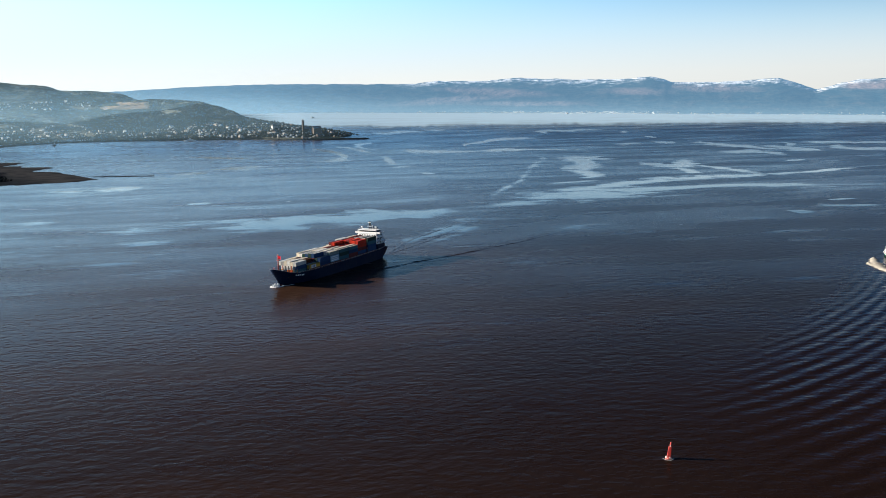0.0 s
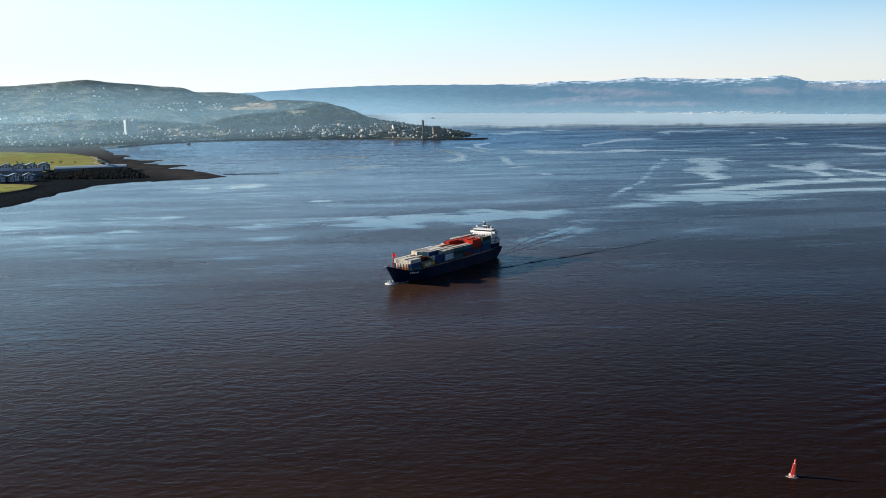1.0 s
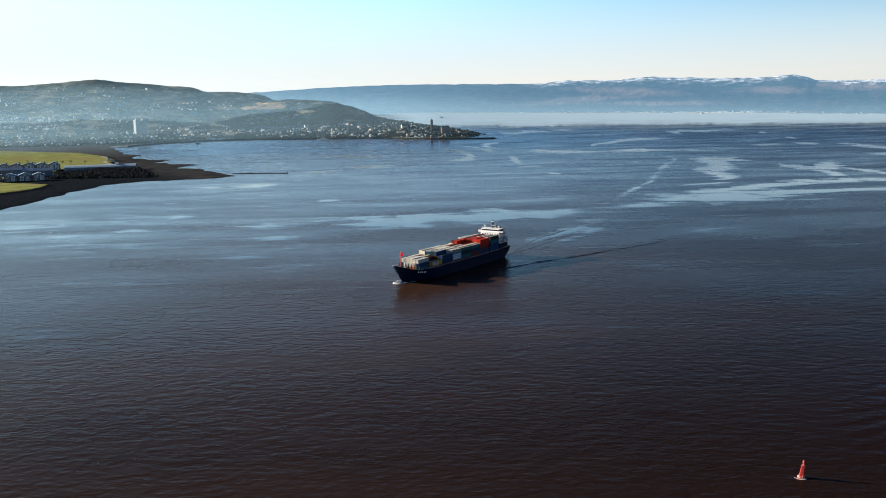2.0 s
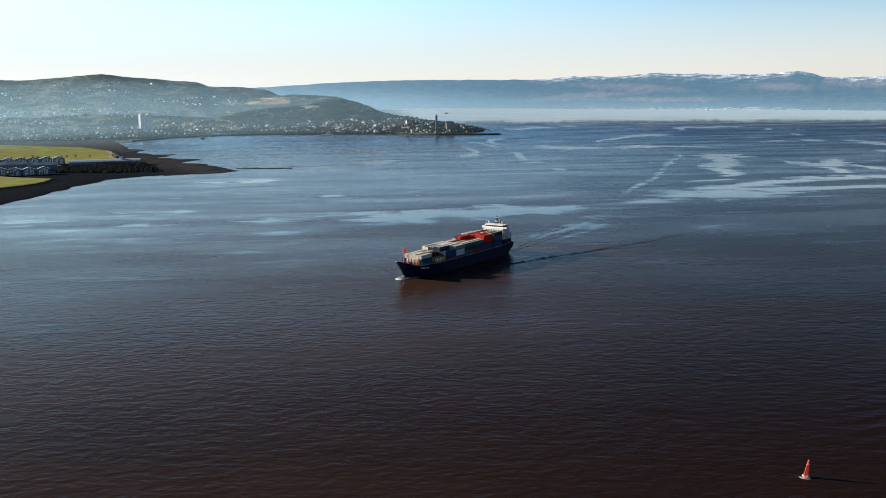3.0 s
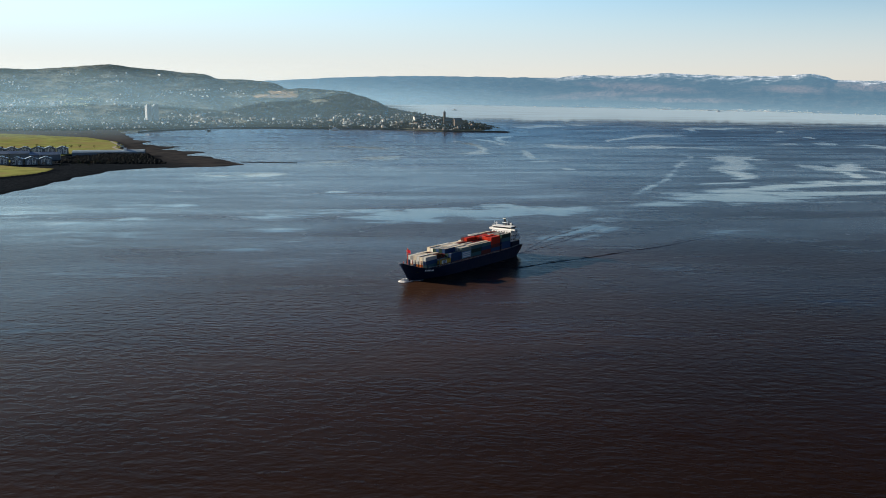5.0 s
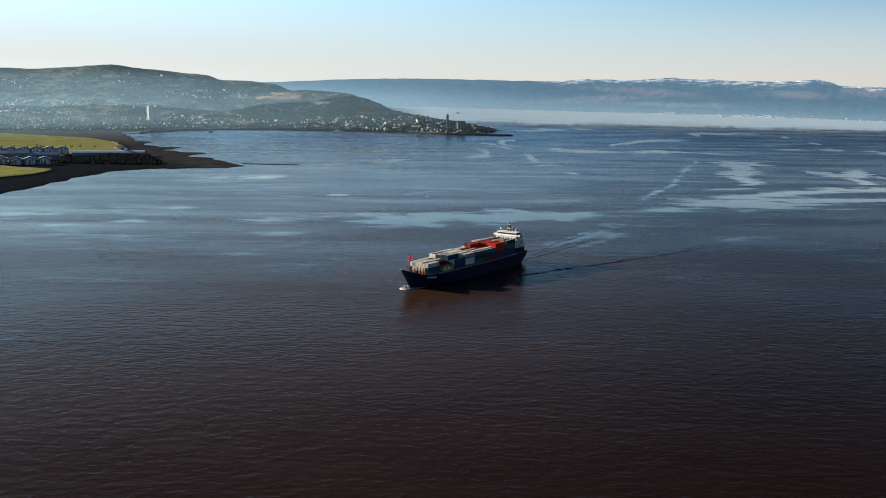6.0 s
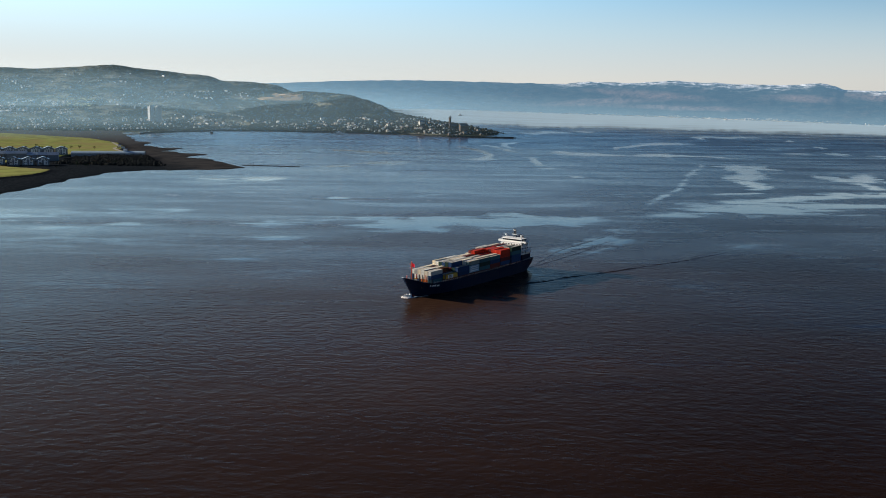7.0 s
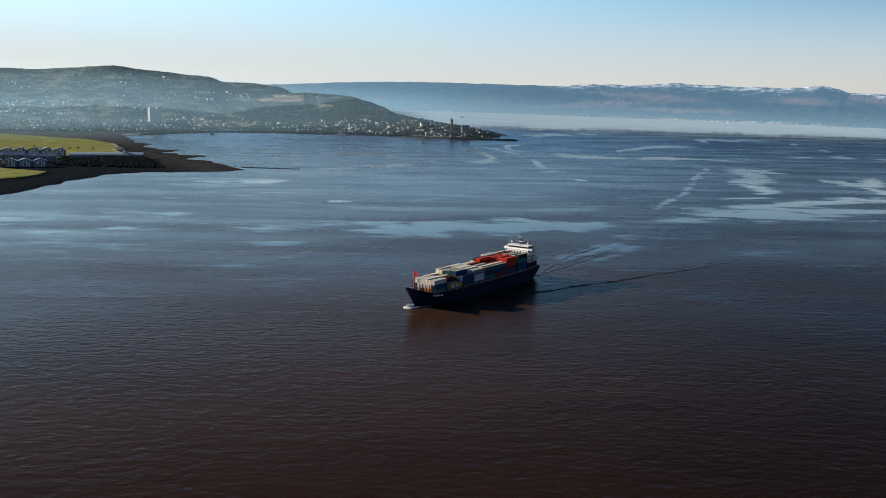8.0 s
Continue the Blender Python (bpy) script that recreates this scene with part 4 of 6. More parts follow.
for y in (-0.9, 0.3, 1.2):
    tube(bm, (-68.3, y, 23.4), (-68.6, y, 24.8), 0.32, sides=8)
part("funnel", bm, NAVY, ship, "navy blue funnel with exhaust pipes")
# free-fall boat ramp and the boat hung on the port quarter
bm = B()
bmesh.ops.create_uvsphere(bm, u_segments=12, v_segments=8, radius=1)
bmesh.ops.transform(bm, matrix=Matrix.LocRotScale((-64, 10.1, 14.0), None, (3.3, 1.25, 1.35)), verts=bm.verts)
part("lifeboat", bm, WHITE, ship, "white enclosed lifeboat", smooth=True)
for x in (-66.3, -61.7):
    bm = B()
    tube(bm, (x, 9.2, 12.0), (x, 9.6, 16.4), 0.18, sides=6)
    tube(bm, (x, 9.6, 16.4), (x, 11.2, 16.2), 0.15, sides=6)
    part("davit", bm, STEEL, ship)
bm = B()
tube(bm, (-70.5, 0, 8.0), (-71.6, 0, 12.6), 0.07, sides=6)
part("stern_flagpole", bm, WHITE, ship)

# foam at the bow and along the hull
def foam_patch(points, wide, seed, high=0.25, label="white foam", material=None):
    rnd = random.Random(seed)
    line, bm, last = spline([(x, y, 0) for x, y in points], 8), B(), None
    n = len(line)
    for i, p in enumerate(line):
        t = (line[min(i + 1, n - 1)] - line[max(i - 1, 0)]).normalized()
        side = Vector((-t.y, t.x, 0))
        w = wide * (math.sin(math.pi * (i + 0.5) / n) ** 0.5) * rnd.uniform(0.6, 1.15)
        row = [bm.verts.new((p + side * w * k) + Vector((0, 0, 0.04 + high * h * rnd.uniform(0.4, 1.1)))) for k, h in ((-1, 0), (-0.5, 0.8), (0, 1), (0.5, 0.7), (1, 0))]
        if last:
            for a, b, c, d in zip(last, last[1:], row[1:], row):
                bm.faces.new((a, d, c, b))
        last = row
    bmesh.ops.recalc_face_normals(bm, faces=bm.faces)
    return tagged(part("foam", bm, material or FOAM, None, label, smooth=True), "", "foam", "", "stuff")


def on_ship(x, y):
    v = SHIP @ Vector((x, y, 0))
    return v.x, v.y


foam_patch([on_ship(*p) for p in ((57.5, 3.6), (61.6, 3.2), (64.6, 1.9), (65.4, -0.4), (64.0, -2.4), (61.0, -3.2))], 1.3, 3, 0.6, "white bow wave foam round the ship's bulb")
foam_patch([on_ship(*p) for p in ((59.8, 1.6), (61.6, 0.9), (63.2, -0.3), (63.8, -1.4))], 1.6, 4, 2.2, "white spray heaped over the ship's bulb")
foam_patch([on_ship(*p) for p in ((59.0, 3.6), (56.5, 4.6), (53.6, 6.0), (51, 7.4))], 0.6, 5, 0.2, "thin foam line beside the ship's hull")

# ------------------------------------------------------------------ containers
PALETTE = {
    "W": ("pale grey", (0.74, 0.71, 0.64)), "C": ("cream", (0.78, 0.68, 0.52)), "G": ("grey-green", (0.22, 0.27, 0.25)),
    "B": ("dark blue", (0.02, 0.06, 0.15)), "M": ("maroon", (0.17, 0.035, 0.03)), "R": ("bright red", (0.62, 0.045, 0.02)),
    "T": ("teal", (0.05, 0.15, 0.18)), "Y": ("yellow", (0.62, 0.36, 0.05)), "O": ("orange", (0.62, 0.20, 0.04)), "D": ("dark green", (0.025, 0.06, 0.045)),
    "N": ("brown", (0.22, 0.08, 0.04)), "S": ("weathered grey", (0.40, 0.385, 0.35)),
}
PAINTS = {k: painted(f"{v[0].replace(' ', '_').replace('-', '_')}_container_paint", v[1], 0.55, vary=0.35, scale=0.5, streaks=0.3, gloss=0.12, spread=0.45) for k, v in PALETTE.items()}
CASTING = painted("dull_corner_steel", (0.12, 0.11, 0.10), 0.6, 0.2)


def corrugated(bm, axis, at, u0, u1, z0, z1, out, pitch=0.56, deep=0.05):
    """A ribbed steel sheet across one side, facing +out along axis."""
    u, prev, k = u0, None, 0
    stops = [u0]
    while u < u1 - pitch:
        stops += [u + pitch * 0.25, u + pitch * 0.5, u + pitch * 0.75, u + pitch]
        u += pitch
    stops.append(u1)
    for k, s in enumerate(stops):
        d = at - out * (deep if k % 4 in (2, 3) else 0)
        row = [bm.verts.new((s, d, z) if axis == "y" else (d, s, z) if axis == "x" else (s, z, d)) for z in (z0, z1)]
        if prev:
            bm.faces.new((prev[0], row[0], row[1], prev[1]))
        prev = row


def container_meshes(key):
    L, W, H = 12.19, 2.44, 2.59
    mat = PAINTS[key]
    bm = B()
    for s in (1, -1):
        corrugated(bm, "y", s * (W / 2 - 0.03), 0.12, L - 0.12, 0.16, H - 0.12, s)
    corrugated(bm, "x", 0.06, -W / 2 + 0.1, W / 2 - 0.1, 0.16, H - 0.12, -1)
    box(bm, 0.1, L - 0.1, -W / 2 + 0.1, W / 2 - 0.1, 0.1, 0.16)
    bmesh.ops.recalc_face_normals(bm, faces=bm.faces)
    shell = mesh_from(bm, "shell", mat)
    bm = B()
    corrugated(bm, "z", H - 0.04, 0.12, L - 0.12, -W / 2 + 0.06, W / 2 - 0.06, 1, 1.1, 0.03)
    bmesh.ops.recalc_face_normals(bm, faces=bm.faces)
    if sum(f.normal.z for f in bm.faces) < 0:
        bmesh.ops.reverse_faces(bm, faces=bm.faces)
    lid = mesh_from(bm, "roof", PAINTS["S" if key in "BD" else "C"] if key in "BDGT" else mat)
    bm = B()
    for x0 in (0, L - 0.16):
        for y0 in (-W / 2, W / 2 - 0.16):
            box(bm, x0, x0 + 0.16, y0, y0 + 0.16, 0.0, H)
        for z0 in (0.0, H - 0.12):
            box(bm, x0, x0 + 0.12, -W / 2 + 0.16, W / 2 - 0.16, z0, z0 + 0.12)
    for y0 in (-W / 2, W / 2 - 0.08):
        box(bm, 0.16, L - 0.16, y0, y0 + 0.08, 0.0, 0.16)
        box(bm, 0.16, L - 0.16, y0, y0 + 0.08, H - 0.12, H)
    frame_me = mesh_from(bm, "frame", mat)
    doors = []
    for s in (1, -1):
        bm = B()
        y0, y1 = sorted((s * 0.02, s * (W / 2 - 0.17)))
        box(bm, L - 0.14, L - 0.07, y0, y1, 0.13, H - 0.13)
        for y in (y0 + 0.3, y1 - 0.3):
            tube(bm, (L - 0.05, y, 0.15), (L - 0.05, y, H - 0.15), 0.03, sides=5)
            box(bm, L - 0.07, L - 0.02, y - 0.02, y + 0.3, 1.05, 1.12)
        doors.append(mesh_from(bm, "door", mat))
    return shell, frame_me, doors, lid


STOCK = {k: container_meshes(k) for k in PALETTE}


def container(key, m, where):
    shell, frame_me, doors, lid = STOCK[key]
    ob = empty("shipping_container", m, f"{PALETTE[key][0]} corrugated steel shipping container {where}", "container", "containers on the ship")
    part("shell", shell, None, ob)
    part("roof", lid, None, ob, "pale roof sheet" if key in "BDGT" else "")
    part("frame", frame_me, None, ob)
    for d in doors:
        part("door", d, None, ob)
    return ob


# each bay: tiers of its eight rows from starboard to port, then the colours of the topmost boxes
LOADS = (
    ("23333332", "OWSCWCWB"),
    ("22222111", "CMWCNMTY"),
    ("33333322", "CWDBDBDB"),
    ("33333333", "WSCWSCWG"),
    ("33323333", "WCMNSWCT"),
    ("34433333", "CMRMRWCT"),
    ("44444444", "WSRRMRRR"),
    ("44444444", "CNMWMSCD"),
)
rnd = random.Random(11)
for x, (tiers, tops) in zip(BAYS, LOADS):
    for row in range(8):
        n, y = int(tiers[row]), -9.17 + 2.62 * row
        if x > 40 and abs(y) > half_breadth(x, 0.9) - 0.5:
            n = 0
        for tier in range(n):
            top = tier == n - 1
            # lower port-side boxes draw darker paints, putting that side's shade into colour
            key = tops[row] if top else rnd.choice("BMBDDDMBBT" if row > 5 or x == BAYS[2] else "OCWYOWCB" if x > 40 else "BMTGNRDB")
            if x == BAYS[6] and row > 3 and tier == n - 2:
                key = rnd.choice("RRM")
            where = "on top of its stack" if top else "low in its stack"
            ob = container(key, SHIP @ pose(x - 12.22 + 0.06 * math.sin(7 * row + x), y, STACK_Z[x] + 2.61 * tier), where)
            if top and rnd.random() < 0.45:
                ob.scale.z = 1.17

SHEET_BLUE = painted("pale_blue_sheet", (0.30, 0.46, 0.56), 0.6, vary=0.2)
# pale sheets with plain bars hung on the port side of two stacks
for x0, x1, z0, z1 in ((-0.4, 10.9, 8.8, 13.4), (29.0, 34.6, 8.7, 10.9)):
    sheet = empty("side_panel", SHIP @ pose(0, 0, 0), "pale panel with plain bars on a container side", "panel")
    bm = B()
    box(bm, x0, x1, 10.42, 10.48, z0, z1)
    part("sheet", bm, SHEET_BLUE if x0 < 0 else WHITE, sheet)
    for k in range(3):
        bm = B()
        z = z0 + (z1 - z0) * (0.16 + 0.27 * k)
        box(bm, x0 + 1.2, x1 - 1.2, 10.48, 10.51, z, z + (z1 - z0) * 0.15)
        part("bar", bm, WHITE if x0 < 0 else PAINTS["B"], sheet, "white bar" if x0 < 0 else "blue bar")

# ------------------------------------------------------------------ the buoy
def build_buoy():
    red = painted("red_buoy_paint", (0.74, 0.085, 0.065), 0.45, vary=0.3, scale=0.9, streaks=0.2)
    lime = painted("limed_white_steel", (0.7, 0.66, 0.58), 0.6, vary=0.3)
    ob = empty("navigation_buoy", pose(110.6, 251.3, 0, 1.5, 8, 20), "red steel channel buoy with a can topmark afloat", "buoy")
    bm, last = B(), None
    for r, z in ((0.2, -1.0), (0.95, -0.7), (1.1, -0.2), (1.1, 0.45), (0.95, 0.65), (0.2, 0.72)):
        row = [bm.verts.new((r * math.cos(k * math.pi / 10), r * math.sin(k * math.pi / 10), z)) for k in range(20)]
        if last:
            for k in range(20):
                bm.faces.new((last[k], last[(k + 1) % 20], row[(k + 1) % 20], row[k]))
        last = row
    bm.faces.new(last)
    part("float", bm, red, ob, "red float with a pale crust")
    for k in range(4):
        a, b = math.pi / 2 * k, math.pi / 2 * (k + 1)
        bm = B()
        tube(bm, (0.8 * math.cos(a), 0.8 * math.sin(a), 0.6), (0.52 * math.cos(a), 0.52 * math.sin(a), 4.0), 0.09, sides=6)
        for z0, z1 in ((0.9, 2.0), (2.0, 3.0)):
            r0, r1 = 0.8 - 0.082 * (z0 - 0.6), 0.8 - 0.082 * (z1 - 0.6)
            tube(bm, (r0 * math.cos(a), r0 * math.sin(a), z0), (r1 * math.cos(b), r1 * math.sin(b), z1), 0.05, sides=5)
        part("leg", bm, red, ob)
        bm = B()
        v = []
        for r, z in ((0.92, 0.75), (0.62, 3.9)):
            for t in (a + 0.12, b - 0.12):
                v.append(bm.verts.new((r * math.cos(t), r * math.sin(t), z)))
        bm.faces.new((v[0], v[1], v[3], v[2]))
        bmesh.ops.solidify(bm, geom=bm.faces[:], thickness=0.05)
        part("daymark_panel", bm, red, ob)
    bm = B()
    tube(bm, (0, 0, 4.0), (0, 0, 4.12), 0.62, sides=12)
    part("platform", bm, red, ob)
    bm = B()
    tube(bm, (0, 0, 4.12), (0, 0, 4.5), 0.16, 0.14, 10)
    part("lantern", bm, lime, ob)
    bm = B()
    tube(bm, (0, 0, 4.5), (0, 0, 4.75), 0.05, sides=6)
    tube(bm, (0, 0, 4.75), (0, 0, 5.6), 0.36, 0.22, sides=12)
    part("topmark", bm, red, ob, "red can topmark")
    bm = B()
    tube(bm, (0.9, 0, 0.66), (0.9, 0, 1.4), 0.04, sides=5)
    tube(bm, (-0.9, 0, 0.66), (-0.9, 0, 1.4), 0.04, sides=5)
    part("lifting_eye", bm, lime, ob)
    bm, r = B(), random.Random(4)
    for k in range(26):
        a = r.uniform(2.2, 5.0)
        m = Matrix.LocRotScale((1.02 * math.cos(a), 1.02 * math.sin(a), r.uniform(0.1, 0.68)), Euler((r.uniform(0, 3), r.uniform(0, 3), 0)), (r.uniform(0.12, 0.3), r.uniform(0.1, 0.25), 0.1))
        bmesh.ops.create_icosphere(bm, subdivisions=1, radius=1, matrix=m)
    tagged(part("crust", bm, lime, ob, "pale crust on the float"), kind="stuff")


build_buoy()
foam_patch([(108.6, 251.6), (109.3, 250.2), (110.8, 249.7), (112.0, 250.3)], 0.18, 8, 0.06, "thin foam on the buoy's up-tide side")

# ------------------------------------------------------------------ the workboat
def build_workboat():
    green = painted("dark_green_hull", (0.01, 0.05, 0.035), 0.4, vary=0.3)
    ob = empty("workboat", pose(428.0, 574.5, 0, 0, 0, 64), "dark green workboat with white trim leaving a foaming wake", "boat")
    bm, last = B(), None
    for x, w, top in ((-10, 2.8, 2.0), (-6, 3.2, 1.9), (0, 3.3, 2.0), (5, 2.7, 2.6), (8.5, 1.3, 3.3), (10.6, 0.03, 3.9)):
        row = [bm.verts.new(p) for p in ((x - 0.06 * abs(x) * (x > 5), -w * 0.75, -0.8), (x, -w, top), (x, w, top), (x - 0.06 * abs(x) * (x > 5), w * 0.75, -0.8))]
        if last:
            for k in range(3):
                bm.faces.new((last[k], row[k], row[k + 1], last[k + 1]))
        else:
            bm.faces.new(row)
        last = row
    bmesh.ops.recalc_face_normals(bm, faces=bm.faces)
    part("hull", bm, green, ob, "dark green hull")
    for s in (1, -1):
        bm = B()
        for (xa, wa, za), (xb, wb, zb) in zip(((-10, 2.8, 2.0), (-6, 3.2, 1.9), (0, 3.3, 2.0), (5, 2.7, 2.6), (8.5, 1.3, 3.3)), ((-6, 3.2, 1.9), (0, 3.3, 2.0), (5, 2.7, 2.6), (8.5, 1.3, 3.3), (10.6, 0.05, 3.9))):
            tube(bm, (xa, s * wa, za), (xb, s * wb, zb), 0.2, sides=6)
        part("rubbing_strake", bm, WHITE, ob, "white rubbing strake")
    bm = B()
    box(bm, -2, 4.5, -2.2, 2.2, 2.0, 4.2)
    box(bm, -0.8, 3.8, -2.0, 2.0, 4.2, 6.4)
    bmesh.ops.bevel(bm, geom=bm.edges[:], offset=0.15, segments=1, affect="EDGES")
    cabin = part("cabin", bm, WHITE, ob, "white cabin")
    for s in (1, -1):
        bm = B()
        y = s * 2.0
        box(bm, -0.4, 3.4, min(y, y + s * 0.05), max(y, y + s * 0.05), 5.0, 6.0)
        part("window", bm, DARK_GLASS, cabin)
    bm = B()
    tube(bm, (0, 0, 6.4), (-0.6, 0, 11), 0.15, 0.08)
    tube(bm, (-0.4, -1.6, 9), (-0.4, 1.6, 9), 0.07)
    part("mast", bm, BLACK, ob)


build_workboat()
CREAM_FOAM = painted("silty_cream_foam", (0.56, 0.50, 0.40), 0.9, vary=0.6, scale=0.35)
foam_patch([(412.5, 570), (405, 559), (398, 548), (393, 537), (389, 524), (387, 512)], 5.0, 21, 1.0, "cream-lit churned foam behind the workboat", CREAM_FOAM)
foam_patch([(396, 553), (393, 548), (394, 542), (398, 537)], 2.2, 22, 0.8, "curling foam at the workboat's quarter", CREAM_FOAM)

# ------------------------------------------------------------------ near shore: flats, shed, causeway, trees
ROUGHCAST = painted("grey_roughcast", (0.23, 0.25, 0.27), 0.9, vary=0.2, scale=0.3)
SLATE = painted("blue_grey_slate", (0.42, 0.50, 0.58), 0.34, vary=0.3, scale=0.4, gloss=0.8)
PALE_TRIM = painted("white_window_trim", (0.88, 0.88, 0.86), 0.6, vary=0.1)
GREY_SHEET = painted("pale_blue_grey_roof_sheet", (0.40, 0.52, 0.60), 0.45, vary=0.2, scale=0.1)
BRICK_BROWN = painted("brown_brick", (0.16, 0.09, 0.06), 0.9, vary=0.3, scale=0.5)
TWIG = painted("bare_winter_twigs", (0.055, 0.045, 0.032), 0.95, vary=0.4, scale=0.8)
BARK = painted("grey_brown_bark", (0.07, 0.055, 0.04), 0.95, vary=0.4, scale=1.5)
CONIFER = painted("dark_evergreen", (0.025, 0.04, 0.022), 0.95, vary=0.5, scale=0.4)
STONE = painted("grey_harbour_stone", (0.14, 0.13, 0.12), 0.9, vary=0.35, scale=0.3)


def ground_at(x, y):
    return float(near_z([x], [y])[0])


def flat_block():
    """A gabled four-storey block of flats, 12 m of frontage along x, front at y = 0, built once."""
    ob = empty("apartment_block", pose(0, 0, 0), "grey roughcast apartment block with slate roof and white windows", "house", "flats on the shore")
    W, D, H, R = 13.0, 11.0, 9.8, 13.6
    bm = B()
    pts = [(-W / 2, 0, -1.5), (W / 2, 0, -1.5), (W / 2, 0, H), (0, 0, R), (-W / 2, 0, H)]
    front = [bm.verts.new(p) for p in pts]
    back = [bm.verts.new((x, D, z)) for x, _, z in pts]
    bm.faces.new(front)
    bm.faces.new(back[::-1])
    for k in range(5):
        j = (k + 1) % 5
        bm.faces.new((front[j], front[k], back[k], back[j]))
    bmesh.ops.recalc_face_normals(bm, faces=bm.faces)
    part("wall", bm, ROUGHCAST, ob)
    for s in (1, -1):
        bm = B()
        e = Vector((s * (W / 2 + 0.5), 0, H - 0.28)), Vector((0, 0, R + 0.02))
        v = []
        for y in (-0.5, D + 0.5):
            for p in e:
                v.append(bm.verts.new((p.x, y, p.z)))
        for y in (-0.5, D + 0.5):
            for p in e:
                v.append(bm.verts.new((p.x, y, p.z + 0.3)))
        for f in ((0, 1, 3, 2), (4, 6, 7, 5), (0, 4, 5, 1), (2, 3, 7, 6), (0, 2, 6, 4), (1, 5, 7, 3)):
            bm.faces.new([v[i] for i in f])
        bmesh.ops.recalc_face_normals(bm, faces=bm.faces)
        part("roof_slope", bm, SLATE, ob, "blue-grey slate slope")
    for x in (-2.9, 0.0, 2.9):
        for k, z in enumerate((0.9, 3.6, 6.3, 9.0)):
            if (k == 3) != (x == 0.0):
                continue
            bm = B()
            w = 1.5
            box(bm, x - w - 0.35, x + w + 0.35, -0.14, 0.02, z - 0.55, z)
            box(bm, x - w - 0.35, x + w + 0.35, -0.12, 0.02, z + 1.7, z + 2.15)
            for s in (-1, 0, 1):
                box(bm, x + s * w - 0.38, x + s * w + 0.38, -0.1, 0.02, z, z + 1.7)
            frame_ob = part("window", bm, PALE_TRIM, ob, "white-framed window")
            bm = B()
            box(bm, x - w, x + w, -0.05, 0.0, z, z + 1.7)
            part("pane", bm, DARK_GLASS, frame_ob)
    bm = B()
    box(bm, 3.0, 4.2, D * 0.5 - 0.6, D * 0.5 + 0.6, H + 1.2, R + 0.7)
    part("chimney", bm, BRICK_BROWN, ob)
    return ob


block = flat_block()
front = [(-768 - 25.0 * k, 1680 - 6.0 * k, 1.22) for k in range(6)]
rear = [(-872 - 24.5 * k, 1990 - 9.0 * k, 1.42) for k in range(9)]
middle = [(-806 - 19.0 * k, 1830 - 5.0 * k, 1.30) for k in range(9)]
for k, (x, y, grow) in enumerate(front + rear + middle):
    turn = 24 if k < len(front) else 22 if k < len(front) + len(rear) else 112
    m = pose(x, y, ground_at(x, y) + 0.5, 0, 0, turn + 4 * math.sin(k * 2.1))
    ob = copy_thing(block, m) if k else block
    ob.matrix_basis = m
    ob.scale = (1.34 * grow, 1.3 * grow, 0.92 * grow)


def long_shed():
    ob = empty("long_shed", pose(-672, 1948, ground_at(-690, 1948), 0, 0, 192), "long low shed with a pale blue-grey sheet roof", "building")
    L, D, H = 150.0, 30.0, 7.0
    bm = B()
    box(bm, 0, L, 0, -D, -5, H)
    bmesh.ops.recalc_face_normals(bm, faces=bm.faces)
    part("wall", bm, painted("grey_blue_cladding", (0.20, 0.25, 0.30), 0.6, vary=0.2, scale=0.1), ob)
    bm, last = B(), None
    for k in range(13):
        u = k / 12
        y, z = 0.8 - (D + 1.6) * u, H + 4.4 * math.sin(math.pi * u)
        row = [bm.verts.new((x, y, z)) for x in (-0.8, L + 0.8)]
        if last:
            bm.faces.new((last[0], last[1], row[1], row[0]))
        last = row
    bmesh.ops.recalc_face_normals(bm, faces=bm.faces)
    bmesh.ops.solidify(bm, geom=bm.faces[:], thickness=0.25)
    part("roof", bm, GREY_SHEET, ob, "curved sheet roof")
    bm = B()
    box(bm, 38, 44, -16, -10, H + 2, H + 8)
    part("roof_house", bm, PALE_TRIM, ob, "white rooftop housing")


long_shed()


def causeway():
    ob = empty("causeway", pose(0, 0, 0), "low dark stone outfall causeway with marker posts", "causeway")
    bm = B()
    a, b = Vector((-415, 1772, 0)), Vector((-297, 1744, 0))
    t = (b - a).normalized()
    s = Vector((-t.y, t.x, 0))
    last = None
    for k in range(25):
        p, v = a + (b - a) * (k / 24), []
        top = 1.1 + 0.35 * noise.noise(Vector((k * 0.8, 0, 0)))
        for w, z in ((-2.8, -1.5), (-1.8, top), (1.8, top - 0.1), (2.8, -1.5)):
            c = p + s * (w + 0.4 * noise.noise(Vector((k * 0.9, w, 2))))
            v.append(bm.verts.new((c.x, c.y, z)))
        if last:
            for i in range(4):
                j = (i + 1) % 4
                bm.faces.new((last[i], last[j], v[j], v[i]))
        if k in (0, 24):
            bm.faces.new(v)
        last = v
    bmesh.ops.recalc_face_normals(bm, faces=bm.faces)
    part("bank", bm, painted("wet_dark_stone", (0.035, 0.032, 0.028), 0.7, vary=0.4), ob)
    for p, h in ((b - t * 0.5, 5.0), (a + t * 18, 4.0), (a + t * 24, 6.5), (a - t * 14, 4.5)):
        bm = B()
        tube(bm, (p.x, p.y, -1), (p.x, p.y, h), 0.28, 0.22)
        box(bm, p.x - 0.7, p.x + 0.7, p.y - 0.5, p.y + 0.5, h - 1.4, h)
        part("marker_post", bm, BLACK, ob)


causeway()


